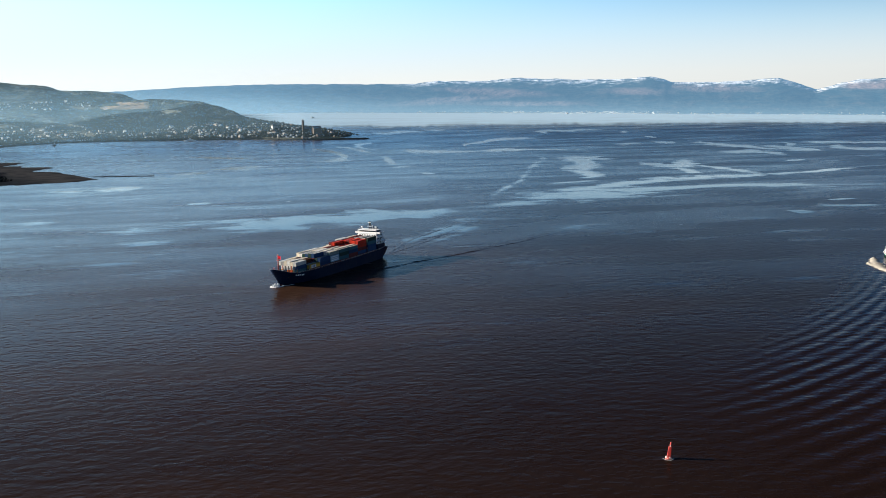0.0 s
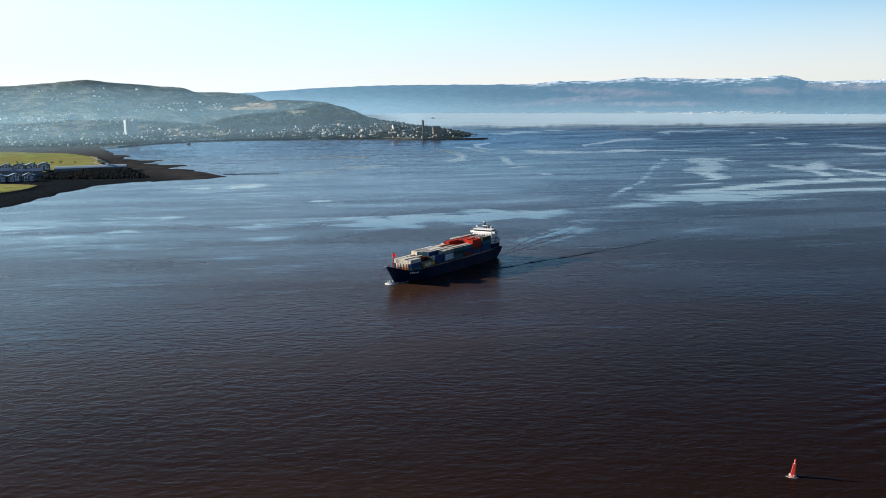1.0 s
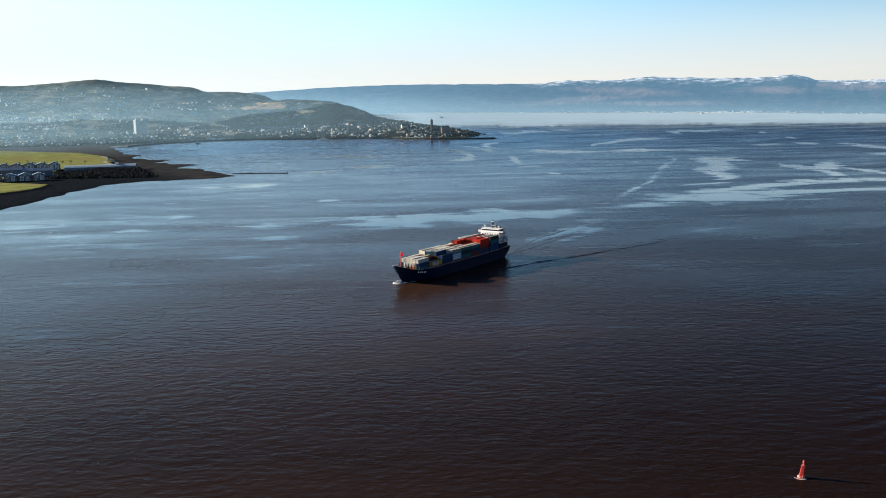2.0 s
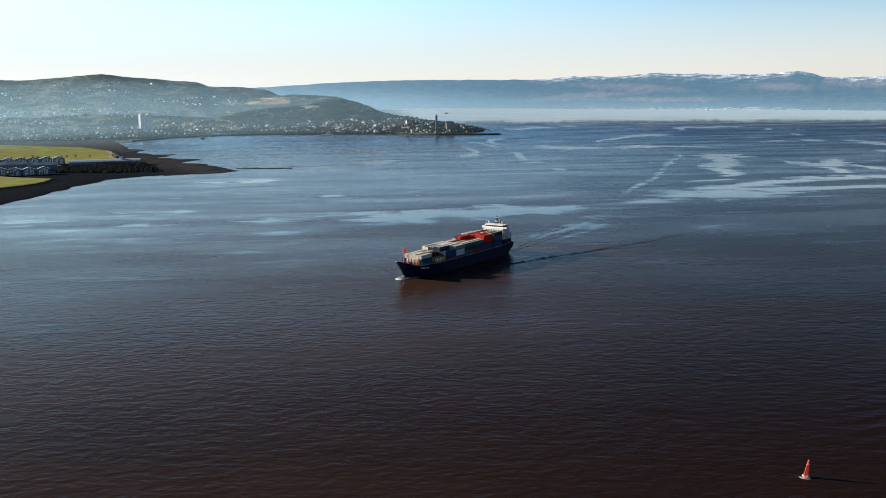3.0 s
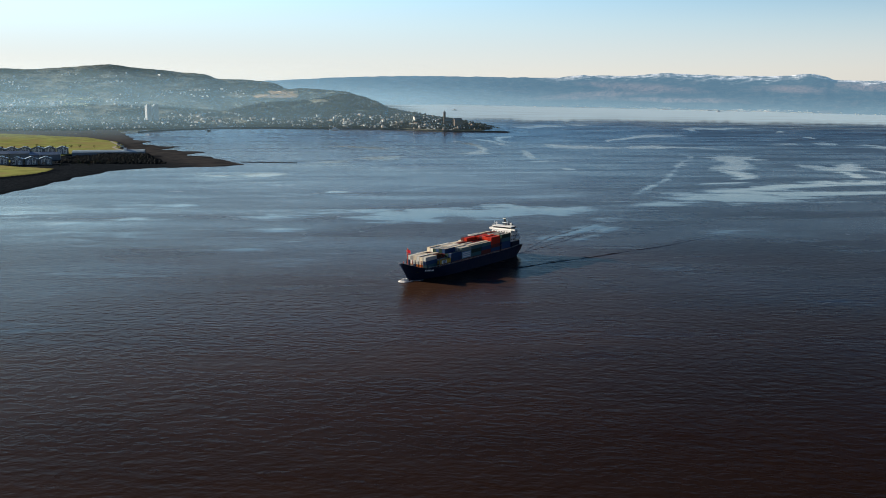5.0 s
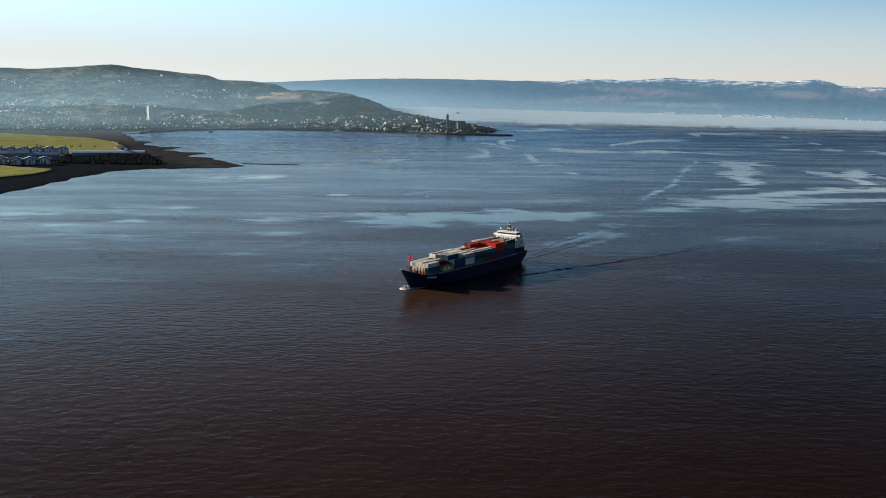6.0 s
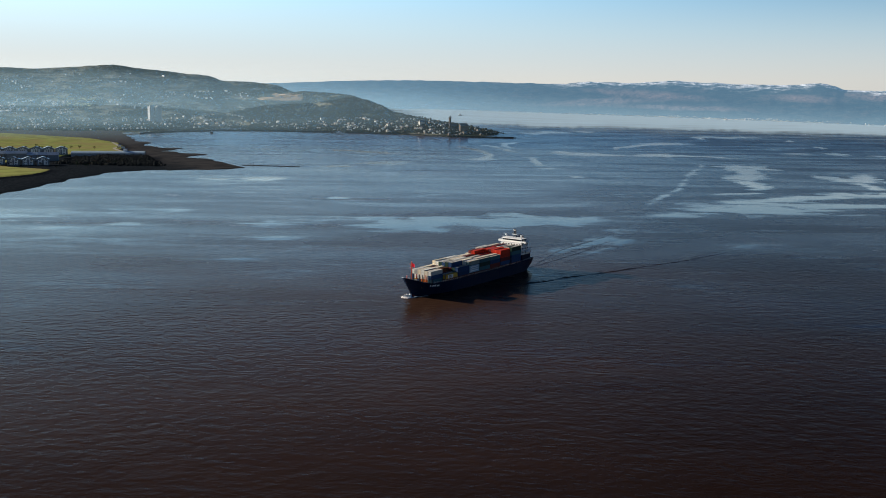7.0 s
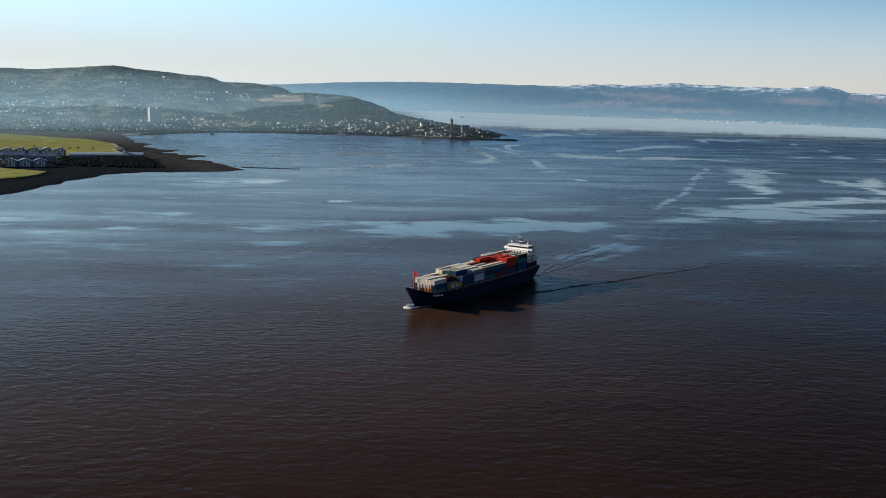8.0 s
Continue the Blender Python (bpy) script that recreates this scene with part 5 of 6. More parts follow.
def bare_tree(seed, tall, evergreen=False):
    """A tapered trunk with limbs, and a crown of many small ragged clumps with gaps."""
    r = random.Random(seed)
    ob = empty("tree", pose(0, 0, 0), "dark evergreen tree" if evergreen else "bare brown winter tree on the grass", "tree", "shore trees")
    ob["label"] = "dark evergreen shrub tree by the houses" if evergreen else "bare brown winter tree on the grass"
    bm = B()
    tube(bm, (0, 0, -0.5), (0.1, 0, tall * 0.45), tall * 0.03, tall * 0.02, 7)
    tips = []
    for k in range(8):
        a, up = r.uniform(0, 6.28), r.uniform(0.25, 0.45) * tall
        p = Vector((0.1 * up / tall, 0, up))
        q = p + Vector((math.cos(a), math.sin(a), r.uniform(0.7, 1.3))) * tall * r.uniform(0.18, 0.3)
        tube(bm, p, q, tall * 0.012, tall * 0.005, 5)
        tips.append(q)
    part("trunk", bm, BARK, ob)
    bm = B()
    for k in range(110):
        c = r.choice(tips) + Vector((r.gauss(0, 1), r.gauss(0, 1), r.gauss(0.4, 0.8))) * tall * 0.11
        s = tall * r.uniform(0.02, 0.05)
        mat = Matrix.LocRotScale(c, Euler((r.uniform(0, 3), r.uniform(0, 3), r.uniform(0, 3))), (s, s * 0.8, s * 0.5))
        bmesh.ops.create_icosphere(bm, subdivisions=1, radius=1, matrix=mat)
    part("crown", bm, CONIFER if evergreen else TWIG, ob)
    return ob


kinds = [bare_tree(1, 9), bare_tree(2, 11), bare_tree(3, 8, True)]
tree_spots = [(-1020, 2215, 0), (-960, 2240, 1), (-940, 2246, 1), (-905, 2252, 0), (-1180, 2170, 1), (-770, 1690, 2), (-690, 1650, 2), (-676, 1668, 0), (-668, 1690, 2), (-660, 1716, 1), (-655, 1742, 2),
              (-700, 1690, 0), (-720, 1715, 2), (-640, 1790, 2), (-690, 1730, 1), (-706, 1600, 2), (-812, 1640, 1), (-760, 1655, 0), (-670, 1640, 2), (-1090, 2330, 0), (-850, 2270, 1), (-665, 1800, 0),
              (-650, 1760, 2), (-682, 1705, 2), (-632, 1815, 2)]
first = set()
for k, (x, y, kind) in enumerate(tree_spots):
    m = pose(x, y, ground_at(x, y), 0, 0, 47 * k)
    if kind in first:
        copy_thing(kinds[kind], m)
    else:
        kinds[kind].matrix_basis = m
        first.add(kind)


def shore_path():
    """A pale path along the edge of the grass."""
    bm, last = B(), None
    for p in spline([(-1000, 2610, 0), (-905, 2420, 0), (-870, 2290, 0), (-770, 2110, 0), (-690, 1980, 0), (-650, 1900, 0)], 10):
        row = [bm.verts.new((p.x + s * 3.2, p.y + s * 1.6, ground_at(p.x + s * 3.2, p.y) + 0.25)) for s in (-1, 1)]
        if last:
            bm.faces.new((last[0], last[1], row[1], row[0]))
        last = row
    bmesh.ops.recalc_face_normals(bm, faces=bm.faces)
    ob = part("path", bm, painted("pale_concrete_path", (0.42, 0.40, 0.36), 0.9, vary=0.2, scale=0.05), None, "pale path along the edge of the grass")
    tagged(ob, "", "path", "", "structure")


shore_path()


def white_hut(x, y, w):
    ob = empty("hut", pose(x, y, ground_at(x, y), 0, 0, 20), "small white hut beside the shore path", "building", "shore huts")
    bm = B()
    box(bm, -w / 2, w / 2, -3, 3, -1, 3.4)
    part("wall", bm, PALE_TRIM, ob)
    bm = B()
    v = [bm.verts.new(p) for p in ((-w / 2 - 0.3, -3.3, 3.3), (w / 2 + 0.3, -3.3, 3.3), (w / 2 + 0.3, 0, 5.0), (-w / 2 - 0.3, 0, 5.0), (-w / 2 - 0.3, 3.3, 3.3), (w / 2 + 0.3, 3.3, 3.3))]
    bm.faces.new((v[0], v[1], v[2], v[3]))
    bm.faces.new((v[3], v[2], v[5], v[4]))
    bmesh.ops.solidify(bm, geom=bm.faces[:], thickness=0.2)
    part("roof", bm, SLATE, ob)


for x, y, w in ((-862, 2330, 9), (-820, 2240, 7), (-905, 2420, 8), (-700, 1940, 6)):
    white_hut(x, y, w)

# ------------------------------------------------------------------ the town
HARLING = {
    "white": painted("white_harled_wall", (0.82, 0.82, 0.80), 0.9, vary=0.1),
    "cream": painted("cream_harled_wall", (0.72, 0.68, 0.60), 0.9, vary=0.15),
    "sandstone": painted("warm_sandstone_wall", (0.52, 0.42, 0.34), 0.9, vary=0.25),
    "brown": painted("dark_brown_stone_wall", (0.20, 0.155, 0.125), 0.9, vary=0.25),
    "grey": painted("grey_harled_wall", (0.50, 0.51, 0.51), 0.9, vary=0.2),
}
TOWN_SLATE = painted("town_slate", (0.16, 0.18, 0.19), 0.7, vary=0.3)
TOWN_TILE = painted("brown_roof_tile", (0.17, 0.11, 0.085), 0.8, vary=0.3)


_slopes = {}


def land_at(az, el):
    """A place on the town's slope that shows at that elevation."""
    key = round(az, 1)
    if key not in _slopes:
        rs, seen, top = [shore_r(key) + 12 + 10 * k for k in range(200)], [], -90.0
        rs = [r for r in rs if r < 4770]
        for r in rs:
            top = max(top, math.degrees(math.atan2(town_z(key, r) - 115, r)))
            seen.append(top)
        _slopes[key] = rs, seen
    rs, seen = _slopes[key]
    i = min(int(np.searchsorted(seen, el)), len(rs) - 1)
    r = rs[i] if i == 0 or seen[i] == seen[i - 1] else rs[i - 1] + 10 * min(max((el - seen[i - 1]) / (seen[i] - seen[i - 1]), 0), 1)
    return polar(az, r, town_z(az, r))


def house_meshes(w, d, h, roof):
    bm = B()
    pts = [(-d / 2, -3.0), (d / 2, -3.0), (d / 2, h), (0, h + roof), (-d / 2, h)]
    a = [bm.verts.new((-w / 2, y, z)) for y, z in pts]
    b = [bm.verts.new((w / 2, y, z)) for y, z in pts]
    bm.faces.new(a)
    bm.faces.new(b[::-1])
    for k in (0, 1, 4):
        j = (k + 1) % 5
        bm.faces.new((a[j], a[k], b[k], b[j]))
    bmesh.ops.recalc_face_normals(bm, faces=bm.faces)
    wall = bpy.data.meshes.new("wall")
    bm.to_mesh(wall)
    bm.free()
    bm = B()
    for s in (1, -1):
        v = [bm.verts.new((x, y, z)) for x, y, z in ((-w / 2 - 0.3, s * (d / 2 + 0.4), h - 0.3), (w / 2 + 0.3, s * (d / 2 + 0.4), h - 0.3), (w / 2 + 0.3, 0, h + roof + 0.05), (-w / 2 - 0.3, 0, h + roof + 0.05))]
        u = [bm.verts.new(p.co + Vector((0, 0, 0.3))) for p in v]
        for f in ((v[0], v[1], v[2], v[3]), (u[0], u[3], u[2], u[1]), (v[0], u[0], u[1], v[1]), (v[1], u[1], u[2], v[2]), (v[3], v[2], u[2], u[3]), (v[0], v[3], u[3], u[0])):
            bm.faces.new(f)
    bmesh.ops.recalc_face_normals(bm, faces=bm.faces)
    top = bpy.data.meshes.new("roof")
    bm.to_mesh(top)
    bm.free()
    bm = B()
    box(bm, w / 2 - 1.6, w / 2 - 0.4, -0.9, 0.9, h + roof * 0.5, h + roof + 1.6)
    stack = mesh_from(bm, "chimney", BRICK_BROWN)
    bm = B()
    for x in np.arange(-w / 2 + 2.2, w / 2 - 1.5, 3.4):
        for z in np.arange(1.0, h - 1.5, 2.9):
            box(bm, x - 0.6, x + 0.6, -d / 2 - 0.06, -d / 2 + 0.02, z, z + 1.5)
    glass = mesh_from(bm, "glazing", DARK_GLASS)
    return wall, top, stack, glass


SHAPES = {"cottage": (11, 9, 5.5, 3.5), "villa": (14, 11, 7.5, 4.5), "terrace": (30, 9, 6.5, 3.5), "tenement": (24, 13, 12.5, 4.5), "slab": (34, 11, 13, 1.2)}
HOUSES = {}
for kind, size in SHAPES.items():
    for tone, mat in HARLING.items():
        wall, top, stack, glass = house_meshes(*size)
        wall.materials.append(mat)
        top.materials.append(TOWN_TILE if tone == "cream" else TOWN_SLATE)
        HOUSES[kind, tone] = wall, top, stack, glass


def house(kind, tone, place, turn, grow=1.0):
    wall, top, stack, glass = HOUSES[kind, tone]
    roof_word = "brown tiled" if tone == "cream" else "slate"
    ob = empty("house", pose(place.x, place.y, place.z, 0, 0, turn), f"{tone} {kind} house with {roof_word} roof on the hillside", "house", "town houses")
    ob.scale = (grow, grow, grow)
    for name, me in (("wall", wall), ("roof", top), ("chimney", stack), ("glazing", glass)):
        piece = part(name, me, None, ob)
        if name == "glazing":
            piece["kind"] = "stuff"
    return ob


# districts: azimuths, elevations, number, kinds, tones
rnd = random.Random(5)
DISTRICTS = (
    (-27.4, -23.4, -0.55, 0.35, 150, ("terrace", "cottage", "terrace"), ("white", "white", "grey", "white")),
    (-27.2, -25.4, 0.9, 1.75, 16, ("cottage", "terrace"), ("white", "grey")),
    (-26.5, -18.0, -1.5, -0.65, 90, ("villa", "cottage"), ("grey", "white", "grey")),
    (-18.2, -13.2, -1.35, -0.45, 80, ("villa", "terrace"), ("cream", "white", "grey")),
    (-18.4, -16.6, 0.55, 0.95, 8, ("slab", "terrace"), ("white", "white", "grey")),
    (-16.4, -13.0, 0.45, 1.0, 24, ("terrace", "slab", "cottage"), ("white", "white", "grey")),
    (-13.2, -8.4, -1.4, -0.75, 58, ("villa", "tenement", "terrace"), ("grey", "cream", "white", "sandstone")),
    (-8.5, -5.3, -1.45, -0.55, 85, ("tenement", "tenement", "villa"), ("sandstone", "cream", "sandstone", "white")),
    (-6.4, -0.2, -1.62, -0.55, 150, ("villa", "villa", "cottage", "tenement"), ("white", "cream", "grey", "brown", "sandstone")),
    (-0.2, 3.2, -1.7, -1.15, 46, ("villa", "tenement", "terrace"), ("sandstone", "grey", "brown", "brown")),
    (1.0, 3.0, -1.72, -1.6, 9, ("terrace", "slab"), ("white",)),
    (-8.6, -6.4, -1.5, -1.4, 6, ("terrace",), ("white",)),
    (-24.4, -18.0, 1.3, 2.0, 14, ("cottage", "slab"), ("white", "grey")),
    (-23.0, -18.6, -0.2, 0.7, 20, ("cottage", "terrace"), ("grey", "white")),
)
crowd = []
for az0, az1, el0, el1, count, kinds_here, tones in DISTRICTS:
    for _ in range(int((2.3 if az1 < -9 else 1.7) * count)):
        # streets run along the slope, with gaps between them
        az = rnd.uniform(az0, az1)
        street = el0 + 0.11 * rnd.randrange(max(1, int((el1 - el0) / 0.11)))
        el = min(max(street + 0.05 * math.sin(az * 1.7 + street * 9) + rnd.gauss(0, 0.012), el0), el1)
        if noise.noise(Vector((az * 1.6, street * 7, 5.0))) < -0.12:
            continue
        if az > -12:
            el = min(el, curve_at(KNOLL, az) - rnd.uniform(0.08, 0.4))
        p = land_at(az, el)
        if p.z - surface(p.x, p.y) < 1.2:
            continue
        if rnd.random() > 0.24:
            crowd.append((p, rnd.choice(tones), rnd.uniform(-75, -30), rnd.uniform(0.30, 0.52)))
            continue
        house(rnd.choice(kinds_here), rnd.choice(tones), p, rnd.uniform(-78, -28) + rnd.choice((0, 0, 0, 90)), rnd.uniform(0.42, 0.68) if az < -9 else rnd.uniform(0.46, 0.7))


def far_crowd(tone):
    """The houses that cannot be told apart, in one mesh for each colour of wall."""
    bm = B()
    for p, t, turn, grow in crowd:
        if t != tone:
            continue
        w, d, h, roof = (v * grow for v in SHAPES["villa"])
        m = pose(p.x, p.y, p.z, 0, 0, turn)
        pts = [(-d / 2, -3.0), (d / 2, -3.0), (d / 2, h), (0, h + roof), (-d / 2, h)]
        a = [bm.verts.new(m @ Vector((-w / 2, y, z))) for y, z in pts]
        b = [bm.verts.new(m @ Vector((w / 2, y, z))) for y, z in pts]
        bm.faces.new(a[::-1])
        bm.faces.new(b)
        for k in range(5):
            j = (k + 1) % 5
            bm.faces.new((a[k], a[j], b[j], b[k])).material_index = 1 if k in (2, 3) else 0
    if bm.verts:
        ob = part("distant_houses", bm, [HARLING[tone], TOWN_SLATE], None, f"uncounted {tone} houses among the town's trees")
        tagged(ob, "", "houses", "", "stuff")


for tone in HARLING:
    far_crowd(tone)


def tower_block(az, turn, wide):
    p = land_at(az, -0.95)
    ob = empty("tower_block", pose(p.x, p.y, p.z, 0, 0, turn), "pale concrete high-rise tower block above the town", "building", "tower blocks")
    bm = B()
    box(bm, -wide / 2, wide / 2, -9, 9, -5, 56)
    box(bm, -5, 5, -5, 5, 56, 60)
    part("wall", bm, HARLING["grey"], ob)
    for k in range(18):
        bm = B()
        z = 2 + 3.0 * k
        for x in np.arange(-wide / 2 + 3, wide / 2 - 2, 4.6):
            box(bm, x - 0.7, x + 0.7, -9.08, -8.9, z, z + 1.2)
        tagged(part("glazing", bm, DARK_GLASS, ob), kind="stuff")


tower_block(-18.90, -52, 24)
tower_block(-18.47, -52, 24)


def church():
    p = polar(-0.06, shore_r(0) + 150, 0)
    z = town_z(-0.06, shore_r(0) + 150)
    ob = empty("church", pose(p.x, p.y, z, 0, 0, 25), "dark sandstone church with a tall square tower", "church")
    ob.scale = (0.62, 0.62, 0.92)
    dark = painted("dark_weathered_sandstone", (0.09, 0.07, 0.055), 0.95, vary=0.3)
    bm = B()
    box(bm, -5.5, 5.5, -5.5, 5.5, -6, 44)
    for x in (-5, 5):
        for y in (-5, 5):
            box(bm, x - 1.1, x + 1.1, y - 1.1, y + 1.1, 44, 50)
    part("tower", bm, dark, ob)
    bm = B()
    v = [bm.verts.new(q) for q in ((-4, -4, 44), (4, -4, 44), (4, 4, 44), (-4, 4, 44))]
    tip = bm.verts.new((0, 0, 56))
    for k in range(4):
        bm.faces.new((v[k], v[(k + 1) % 4], tip))
    part("spire", bm, TOWN_SLATE, ob)
    bm = B()
    box(bm, 5.5, 40, -8, 8, -6, 13)
    part("nave", bm, dark, ob)
    bm = B()
    v = [bm.verts.new(q) for q in ((5.5, -8.6, 12.8), (40.5, -8.6, 12.8), (40.5, 0, 22), (5.5, 0, 22), (5.5, 8.6, 12.8), (40.5, 8.6, 12.8))]
    bm.faces.new((v[0], v[1], v[2], v[3]))
    bm.faces.new((v[3], v[2], v[5], v[4]))
    bm.faces.new((v[1], v[5], v[2]))
    part("roof", bm, TOWN_SLATE, ob)


church()


def great_house(az, el, w, d, h, tone, label):
    p = land_at(az, el)
    ob = empty("great_house", pose(p.x, p.y, p.z, 0, 0, -az + 24), label, "house")
    wall, top, stack, glass = house_meshes(w, d, h, 8)
    wall.materials.append(HARLING[tone])
    top.materials.append(TOWN_SLATE)
    for name, me in (("wall", wall), ("roof", top), ("chimney", stack), ("glazing", glass)):
        piece = part(name, me, None, ob)
        if name == "glazing":
            piece["kind"] = "stuff"


great_house(0.80, -1.40, 32, 24, 20, "brown", "large brown sandstone tenement building near the point")
great_house(-1.9, -1.0, 22, 12, 8, "cream", "long cream building with a lit gable")


def sea_wall():
    """A dark stone sea wall along the town's front, with a pale parapet."""
    ob = empty("sea_wall", pose(0, 0, 0), "dark stone sea wall along the town front", "wall")
    bm, last = B(), None
    for k in range(200):
        az = -19.6 + 23.7 * k / 199
        r, z = shore_r(az) - 3, water_z(shore_r(az), az)
        q = [polar(az, r - 1, z - 3), polar(az, r, z + 4.2), polar(az, r + 5, z + 4.2), polar(az, r + 12, z - 1)]
        row = [bm.verts.new(p) for p in q]
        if last:
            for a, b, c, d in zip(last, last[1:], row[1:], row):
                bm.faces.new((a, b, c, d))
        last = row
    bmesh.ops.recalc_face_normals(bm, faces=bm.faces)
    part("wall", bm, painted("dark_sea_wall_stone", (0.05, 0.05, 0.048), 0.9, vary=0.3), ob)


sea_wall()


def draped_field(az0, az1, el0, el1, material, label):
    """A field laid over the slope."""
    bm, rows = B(), []
    for i in range(13):
        row = []
        for j in range(9):
            az = az0 + (az1 - az0) * i / 12
            wob = 0.10 * noise.noise(Vector((i * 0.7, j * 0.25, az0)))
            az += 0.3 * noise.noise(Vector((i * 0.1, j * 0.9, az0 + 5)))
            p = land_at(az, el0 + (el1 - el0) * j / 8 + wob)
            row.append(bm.verts.new(p + Vector((0, 0, 1.2))))
        rows.append(row)
    for lo, hi in zip(rows, rows[1:]):
        for a, b, c, d in zip(lo, lo[1:], hi[1:], hi):
            bm.faces.new((a, b, c, d))
    bmesh.ops.recalc_face_normals(bm, faces=bm.faces)
    tagged(part("field", bm, material, None, label, smooth=True), "", "field", "", "structure")


GOLD = land_material("dead_bracken_field", (0.34, 0.24, 0.15), (0.46, 0.34, 0.22), (0.27, 0.21, 0.13), 0.03)
PALE = land_material("pale_winter_pasture", (0.24, 0.27, 0.16), (0.32, 0.33, 0.20), (0.20, 0.22, 0.14), 0.03)
draped_field(-12.4, -9.6, 0.42, 0.62, GOLD, "tawny bracken field on the wooded knoll")
draped_field(-11.4, -9.9, 0.62, 0.86, GOLD, "tawny bracken field on the wooded knoll")
draped_field(-24.2, -22.0, 0.28, 0.40, PALE, "pale pasture strip on the hillside")
draped_field(-23.6, -22.3, -0.05, 0.12, PALE, "pale pasture strip on the hillside")
draped_field(-25.8, -23.9, 0.42, 0.50, PALE, "pale pasture strip on the hillside")


# woods: uncounted clumps on the knoll, along the shore and between the houses
def clump_mesh(count, place_at, seed, material, name, label, lo=3.0, hi=7.0):
    r = random.Random(seed)
    ico = B()
    bmesh.ops.create_icosphere(ico, subdivisions=1, radius=1)
    base = [v.co.copy() for v in ico.verts]
    tris = [[v.index for v in f.verts] for f in ico.faces]
    ico.free()
    verts, faces = [], []
    for _ in range(count):
        p = place_at(r)
        if p is None:
            continue
        s, h = r.uniform(lo, hi), r.uniform(0.7, 1.3)
        n0, a = len(verts), r.uniform(0, 6.28)
        for c in base:
            w = s * r.uniform(0.65, 1.25)
            verts.append((p.x + w * (c.x * math.cos(a) - c.y * math.sin(a)), p.y + w * (c.x * math.sin(a) + c.y * math.cos(a)), p.z + s * 0.5 + w * h * c.z))
        faces += [[n0 + i for i in t] for t in tris]
    me = bpy.data.meshes.new(name)
    me.from_pydata(verts, [], faces)
    me.materials.append(material)
    me.shade_smooth()
    return tagged(new(name, me), label, "trees", "", "stuff")


def wood_material(name, a, b):
    n = Nodes(name)
    rnd_isl = n.put("ShaderNodeNewGeometry").outputs["Random Per Island"]
    n.set(Base_Color=n.mix(rnd_isl, a, b), Roughness=0.95, Specular_IOR_Level=0.0)
    return n.mat


WOOD = wood_material("bare_hill_wood", (0.022, 0.024, 0.018), (0.042, 0.040, 0.029))


def on_slope(az0, az1, el0, el1, patchy=None, knoll=False):
    def place_at(r):
        az, el = r.uniform(az0, az1), r.uniform(el0, el1)
        if el > curve_at(KNOLL if knoll or az > -12 else MOOR, az) - 0.02:
            return None
        if -12.4 < az < -9.6 and 0.42 < el < 0.86:
            return None
        if patchy is not None and noise.fractal(Vector((az * 0.55, el * 3.2, 3.0)), 1.0, 2.0, 3) < patchy + r.uniform(-0.12, 0.12):
            return None
        return land_at(az, el)
    return place_at


clump_mesh(15000, on_slope(-16.4, -2.0, -0.75, 1.05, -0.45, True), 31, WOOD, "hill_wood", "bare brown woodland covering the knoll", 1.3, 2.7)
clump_mesh(20000, on_slope(-28, -12, -1.5, 1.6, 0.06), 32, WOOD, "town_trees", "dark winter trees between the town's houses", 1.3, 3.0)
clump_mesh(2500, on_slope(-27.4, -9, -1.55, -1.15), 35, WOOD, "shore_wood", "dark winter trees along the town's shore", 1.0, 2.4)
clump_mesh(6500, on_slope(-13, 3.6, -1.6, -0.5), 33, WOOD, "headland_trees", "dark winter trees among the headland's houses", 1.6, 3.6)
clump_mesh(260, on_slope(1.2, 3.9, -1.6, -1.1), 34, WOOD, "point_trees", "dark trees on the low point", 3, 6)


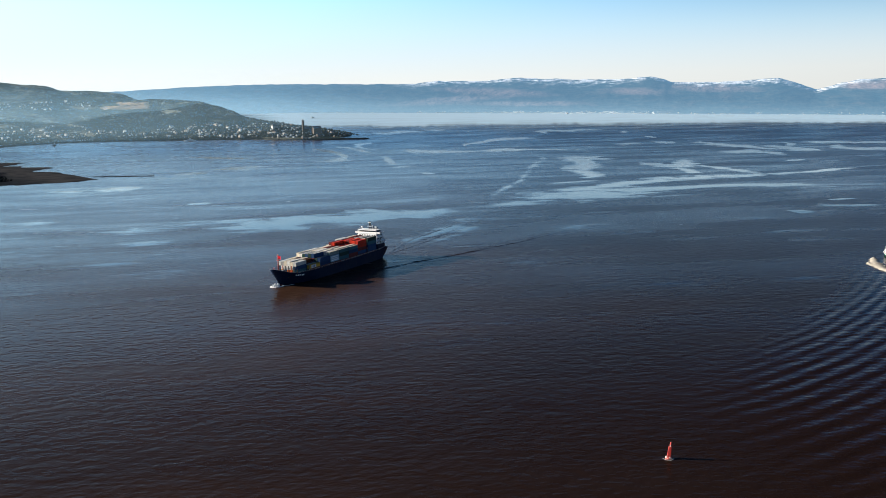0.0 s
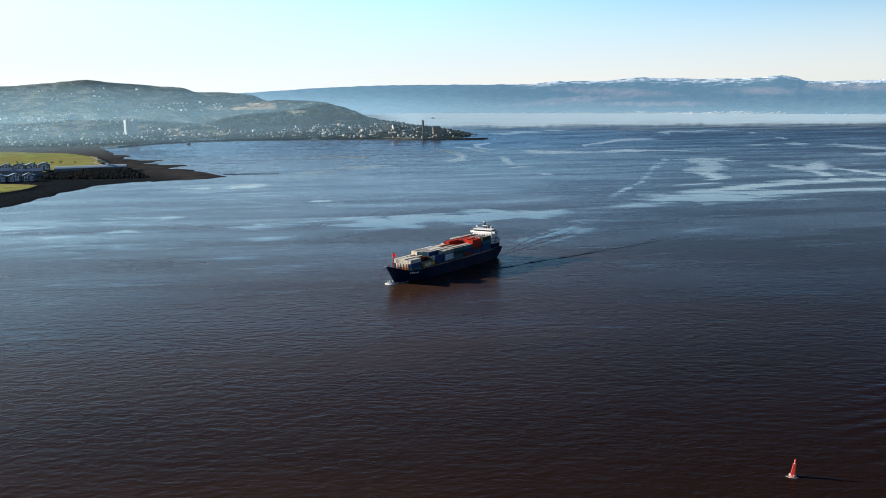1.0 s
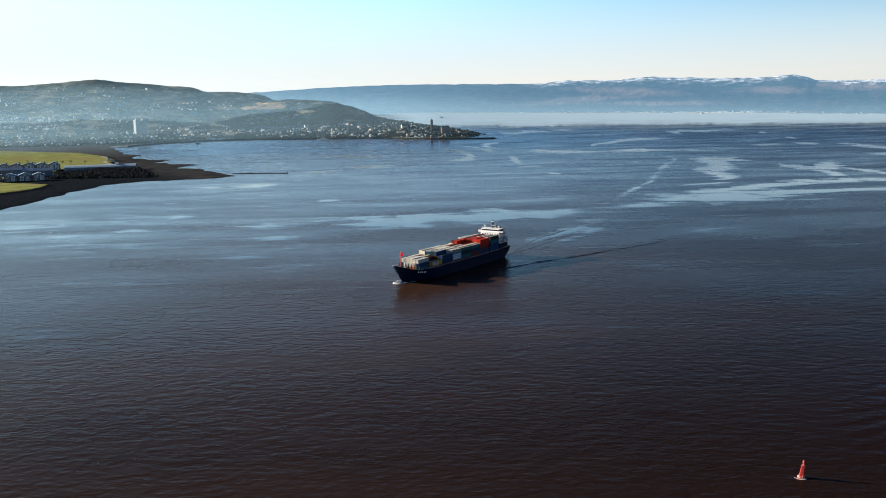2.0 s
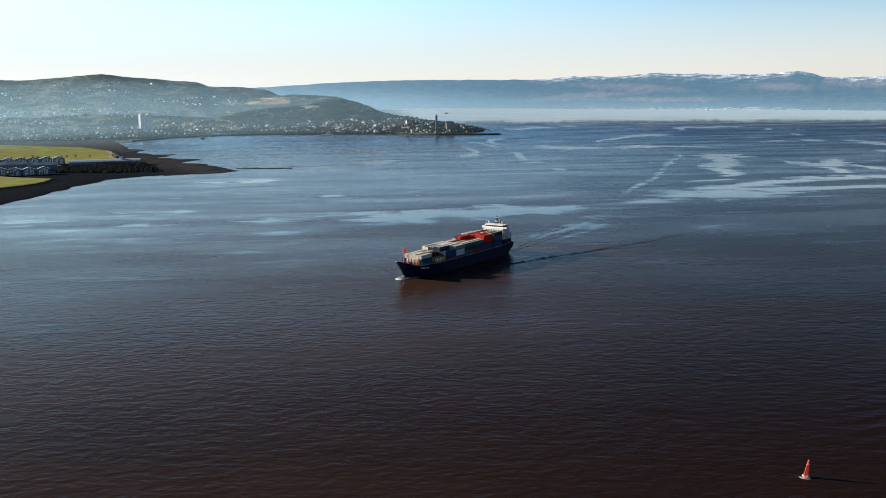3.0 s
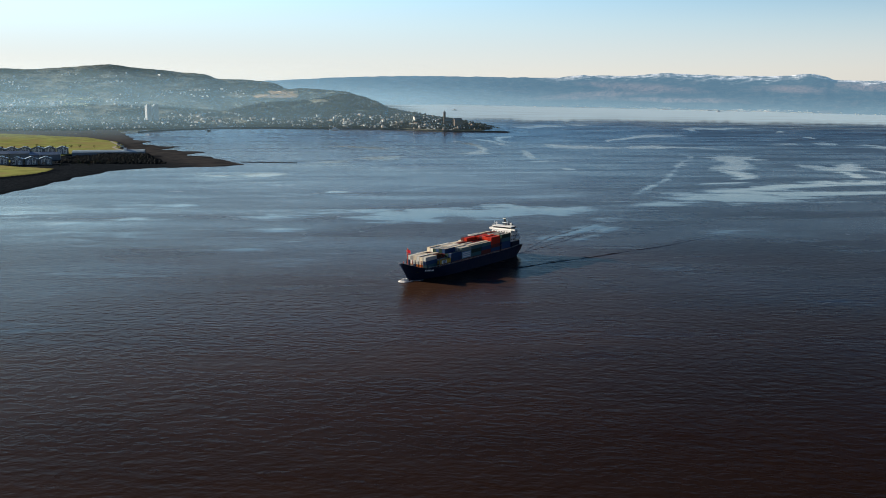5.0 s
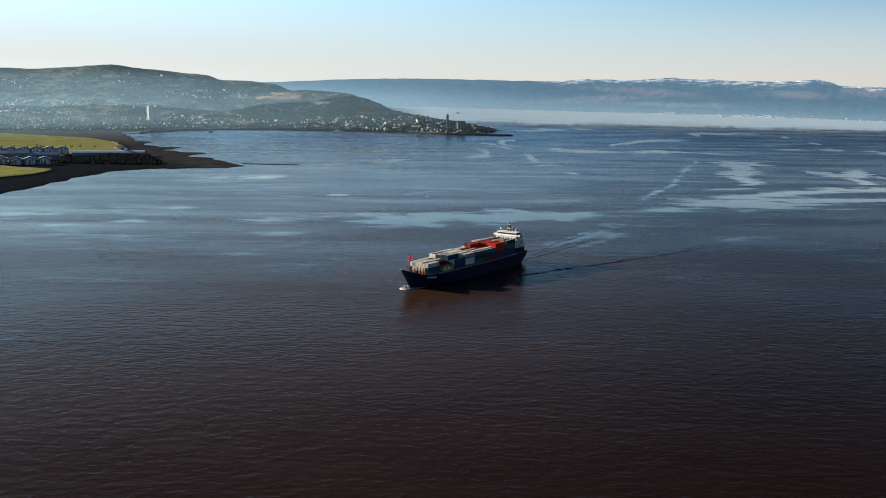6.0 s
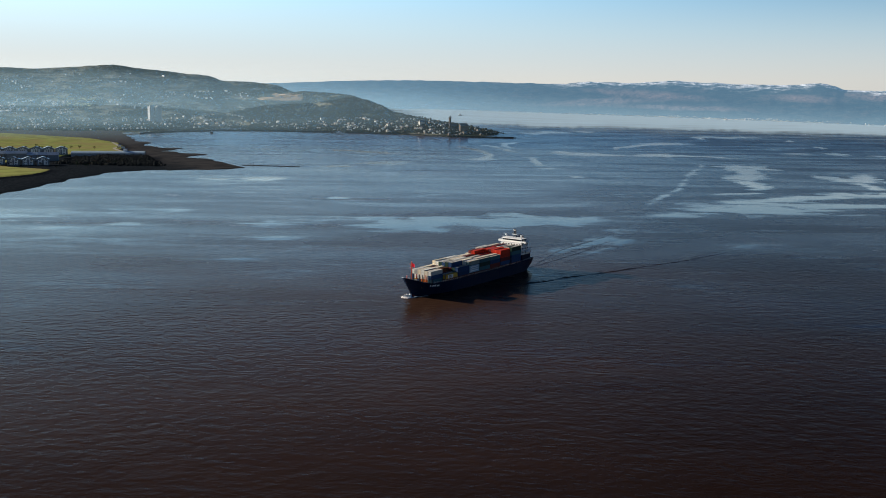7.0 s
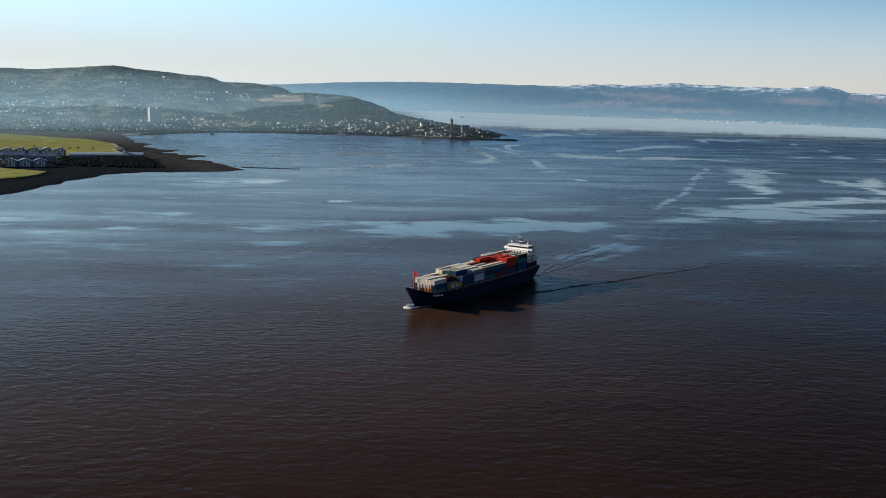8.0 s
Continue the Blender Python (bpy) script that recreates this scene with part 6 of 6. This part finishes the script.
# ------------------------------------------------------------------ the far shore's villages and ships
def far_village(az0, az1, count, seed):
    r = random.Random(seed)
    bm = B()
    for _ in range(count):
        az = r.uniform(az0, az1)
        share = 0.004 + 0.10 * r.random() ** 2.0
        p, z = polar(az, 4490 + 390 * share, 0), far_z(az, share) - 0.5
        w, h = r.uniform(1.6, 4.5), r.uniform(0.9, 1.9)
        box(bm, p.x - w / 2, p.x + w / 2, p.y - 3, p.y + 3, z, z + h)
    ob = part("far_village", bm, HARLING["white"], None, "row of tiny white houses along the far shore")
    tagged(ob, "", "houses", "", "stuff")


far_village(8.5, 23.0, 330, 1)
far_village(13.5, 21.0, 160, 2)
far_village(22.5, 38.5, 80, 3)
far_village(0.5, 8.5, 60, 4)


def far_ship(x, y, length, label, tone):
    z = surface(x, y)
    ob = empty("distant_ship", pose(x, y, z, 0, 0, 10), label, "ship")
    bm = B()
    box(bm, -length / 2, length / 2, -2.5, 2.5, -1, 3)
    part("hull", bm, tone, ob)
    bm = B()
    box(bm, -length * 0.25, length * 0.3, -2, 2, 3, 6)
    box(bm, -length * 0.1, length * 0.1, -1.6, 1.6, 6, 9)
    part("superstructure", bm, WHITE, ob)


q = polar(17.4, 4440, 0)
far_ship(q.x, q.y, 16, "small white ferry far off on the firth", WHITE)
q = polar(0.6, 4150, 0)
far_ship(q.x, q.y, 20, "small dark coaster far off beyond the point", STEEL)
q = polar(-15.3, 3180, 0)
far_ship(q.x, q.y, 14, "small dark workboat moored in the bay", BLACK)
q = polar(-7.3, shore_r(-7.3) - 40, 0)
far_ship(q.x, q.y, 40, "white ferry berthed at the town pier", WHITE)


SCRUB = wood_material("dark_bank_scrub", (0.018, 0.022, 0.024), (0.032, 0.034, 0.032))
# dark scrub along the foot of the flats and the shed
def scrub_at(r):
    u, v = r.random(), r.random() ** 0.8
    a = Vector((-766, 1722, 0)).lerp(Vector((-800, 1912, 0)), v)
    b = Vector((-548, 1690, 0)).lerp(Vector((-668, 1932, 0)), v)
    p = a.lerp(b, u)
    x, y = p.x + r.gauss(0, 5), p.y + r.gauss(0, 7)
    return Vector((x, y, ground_at(x, y) + 1.5 * v))


clump_mesh(3800, scrub_at, 41, SCRUB, "scrub", "dark evergreen scrub on the bank below the flats", 0.8, 3.4)
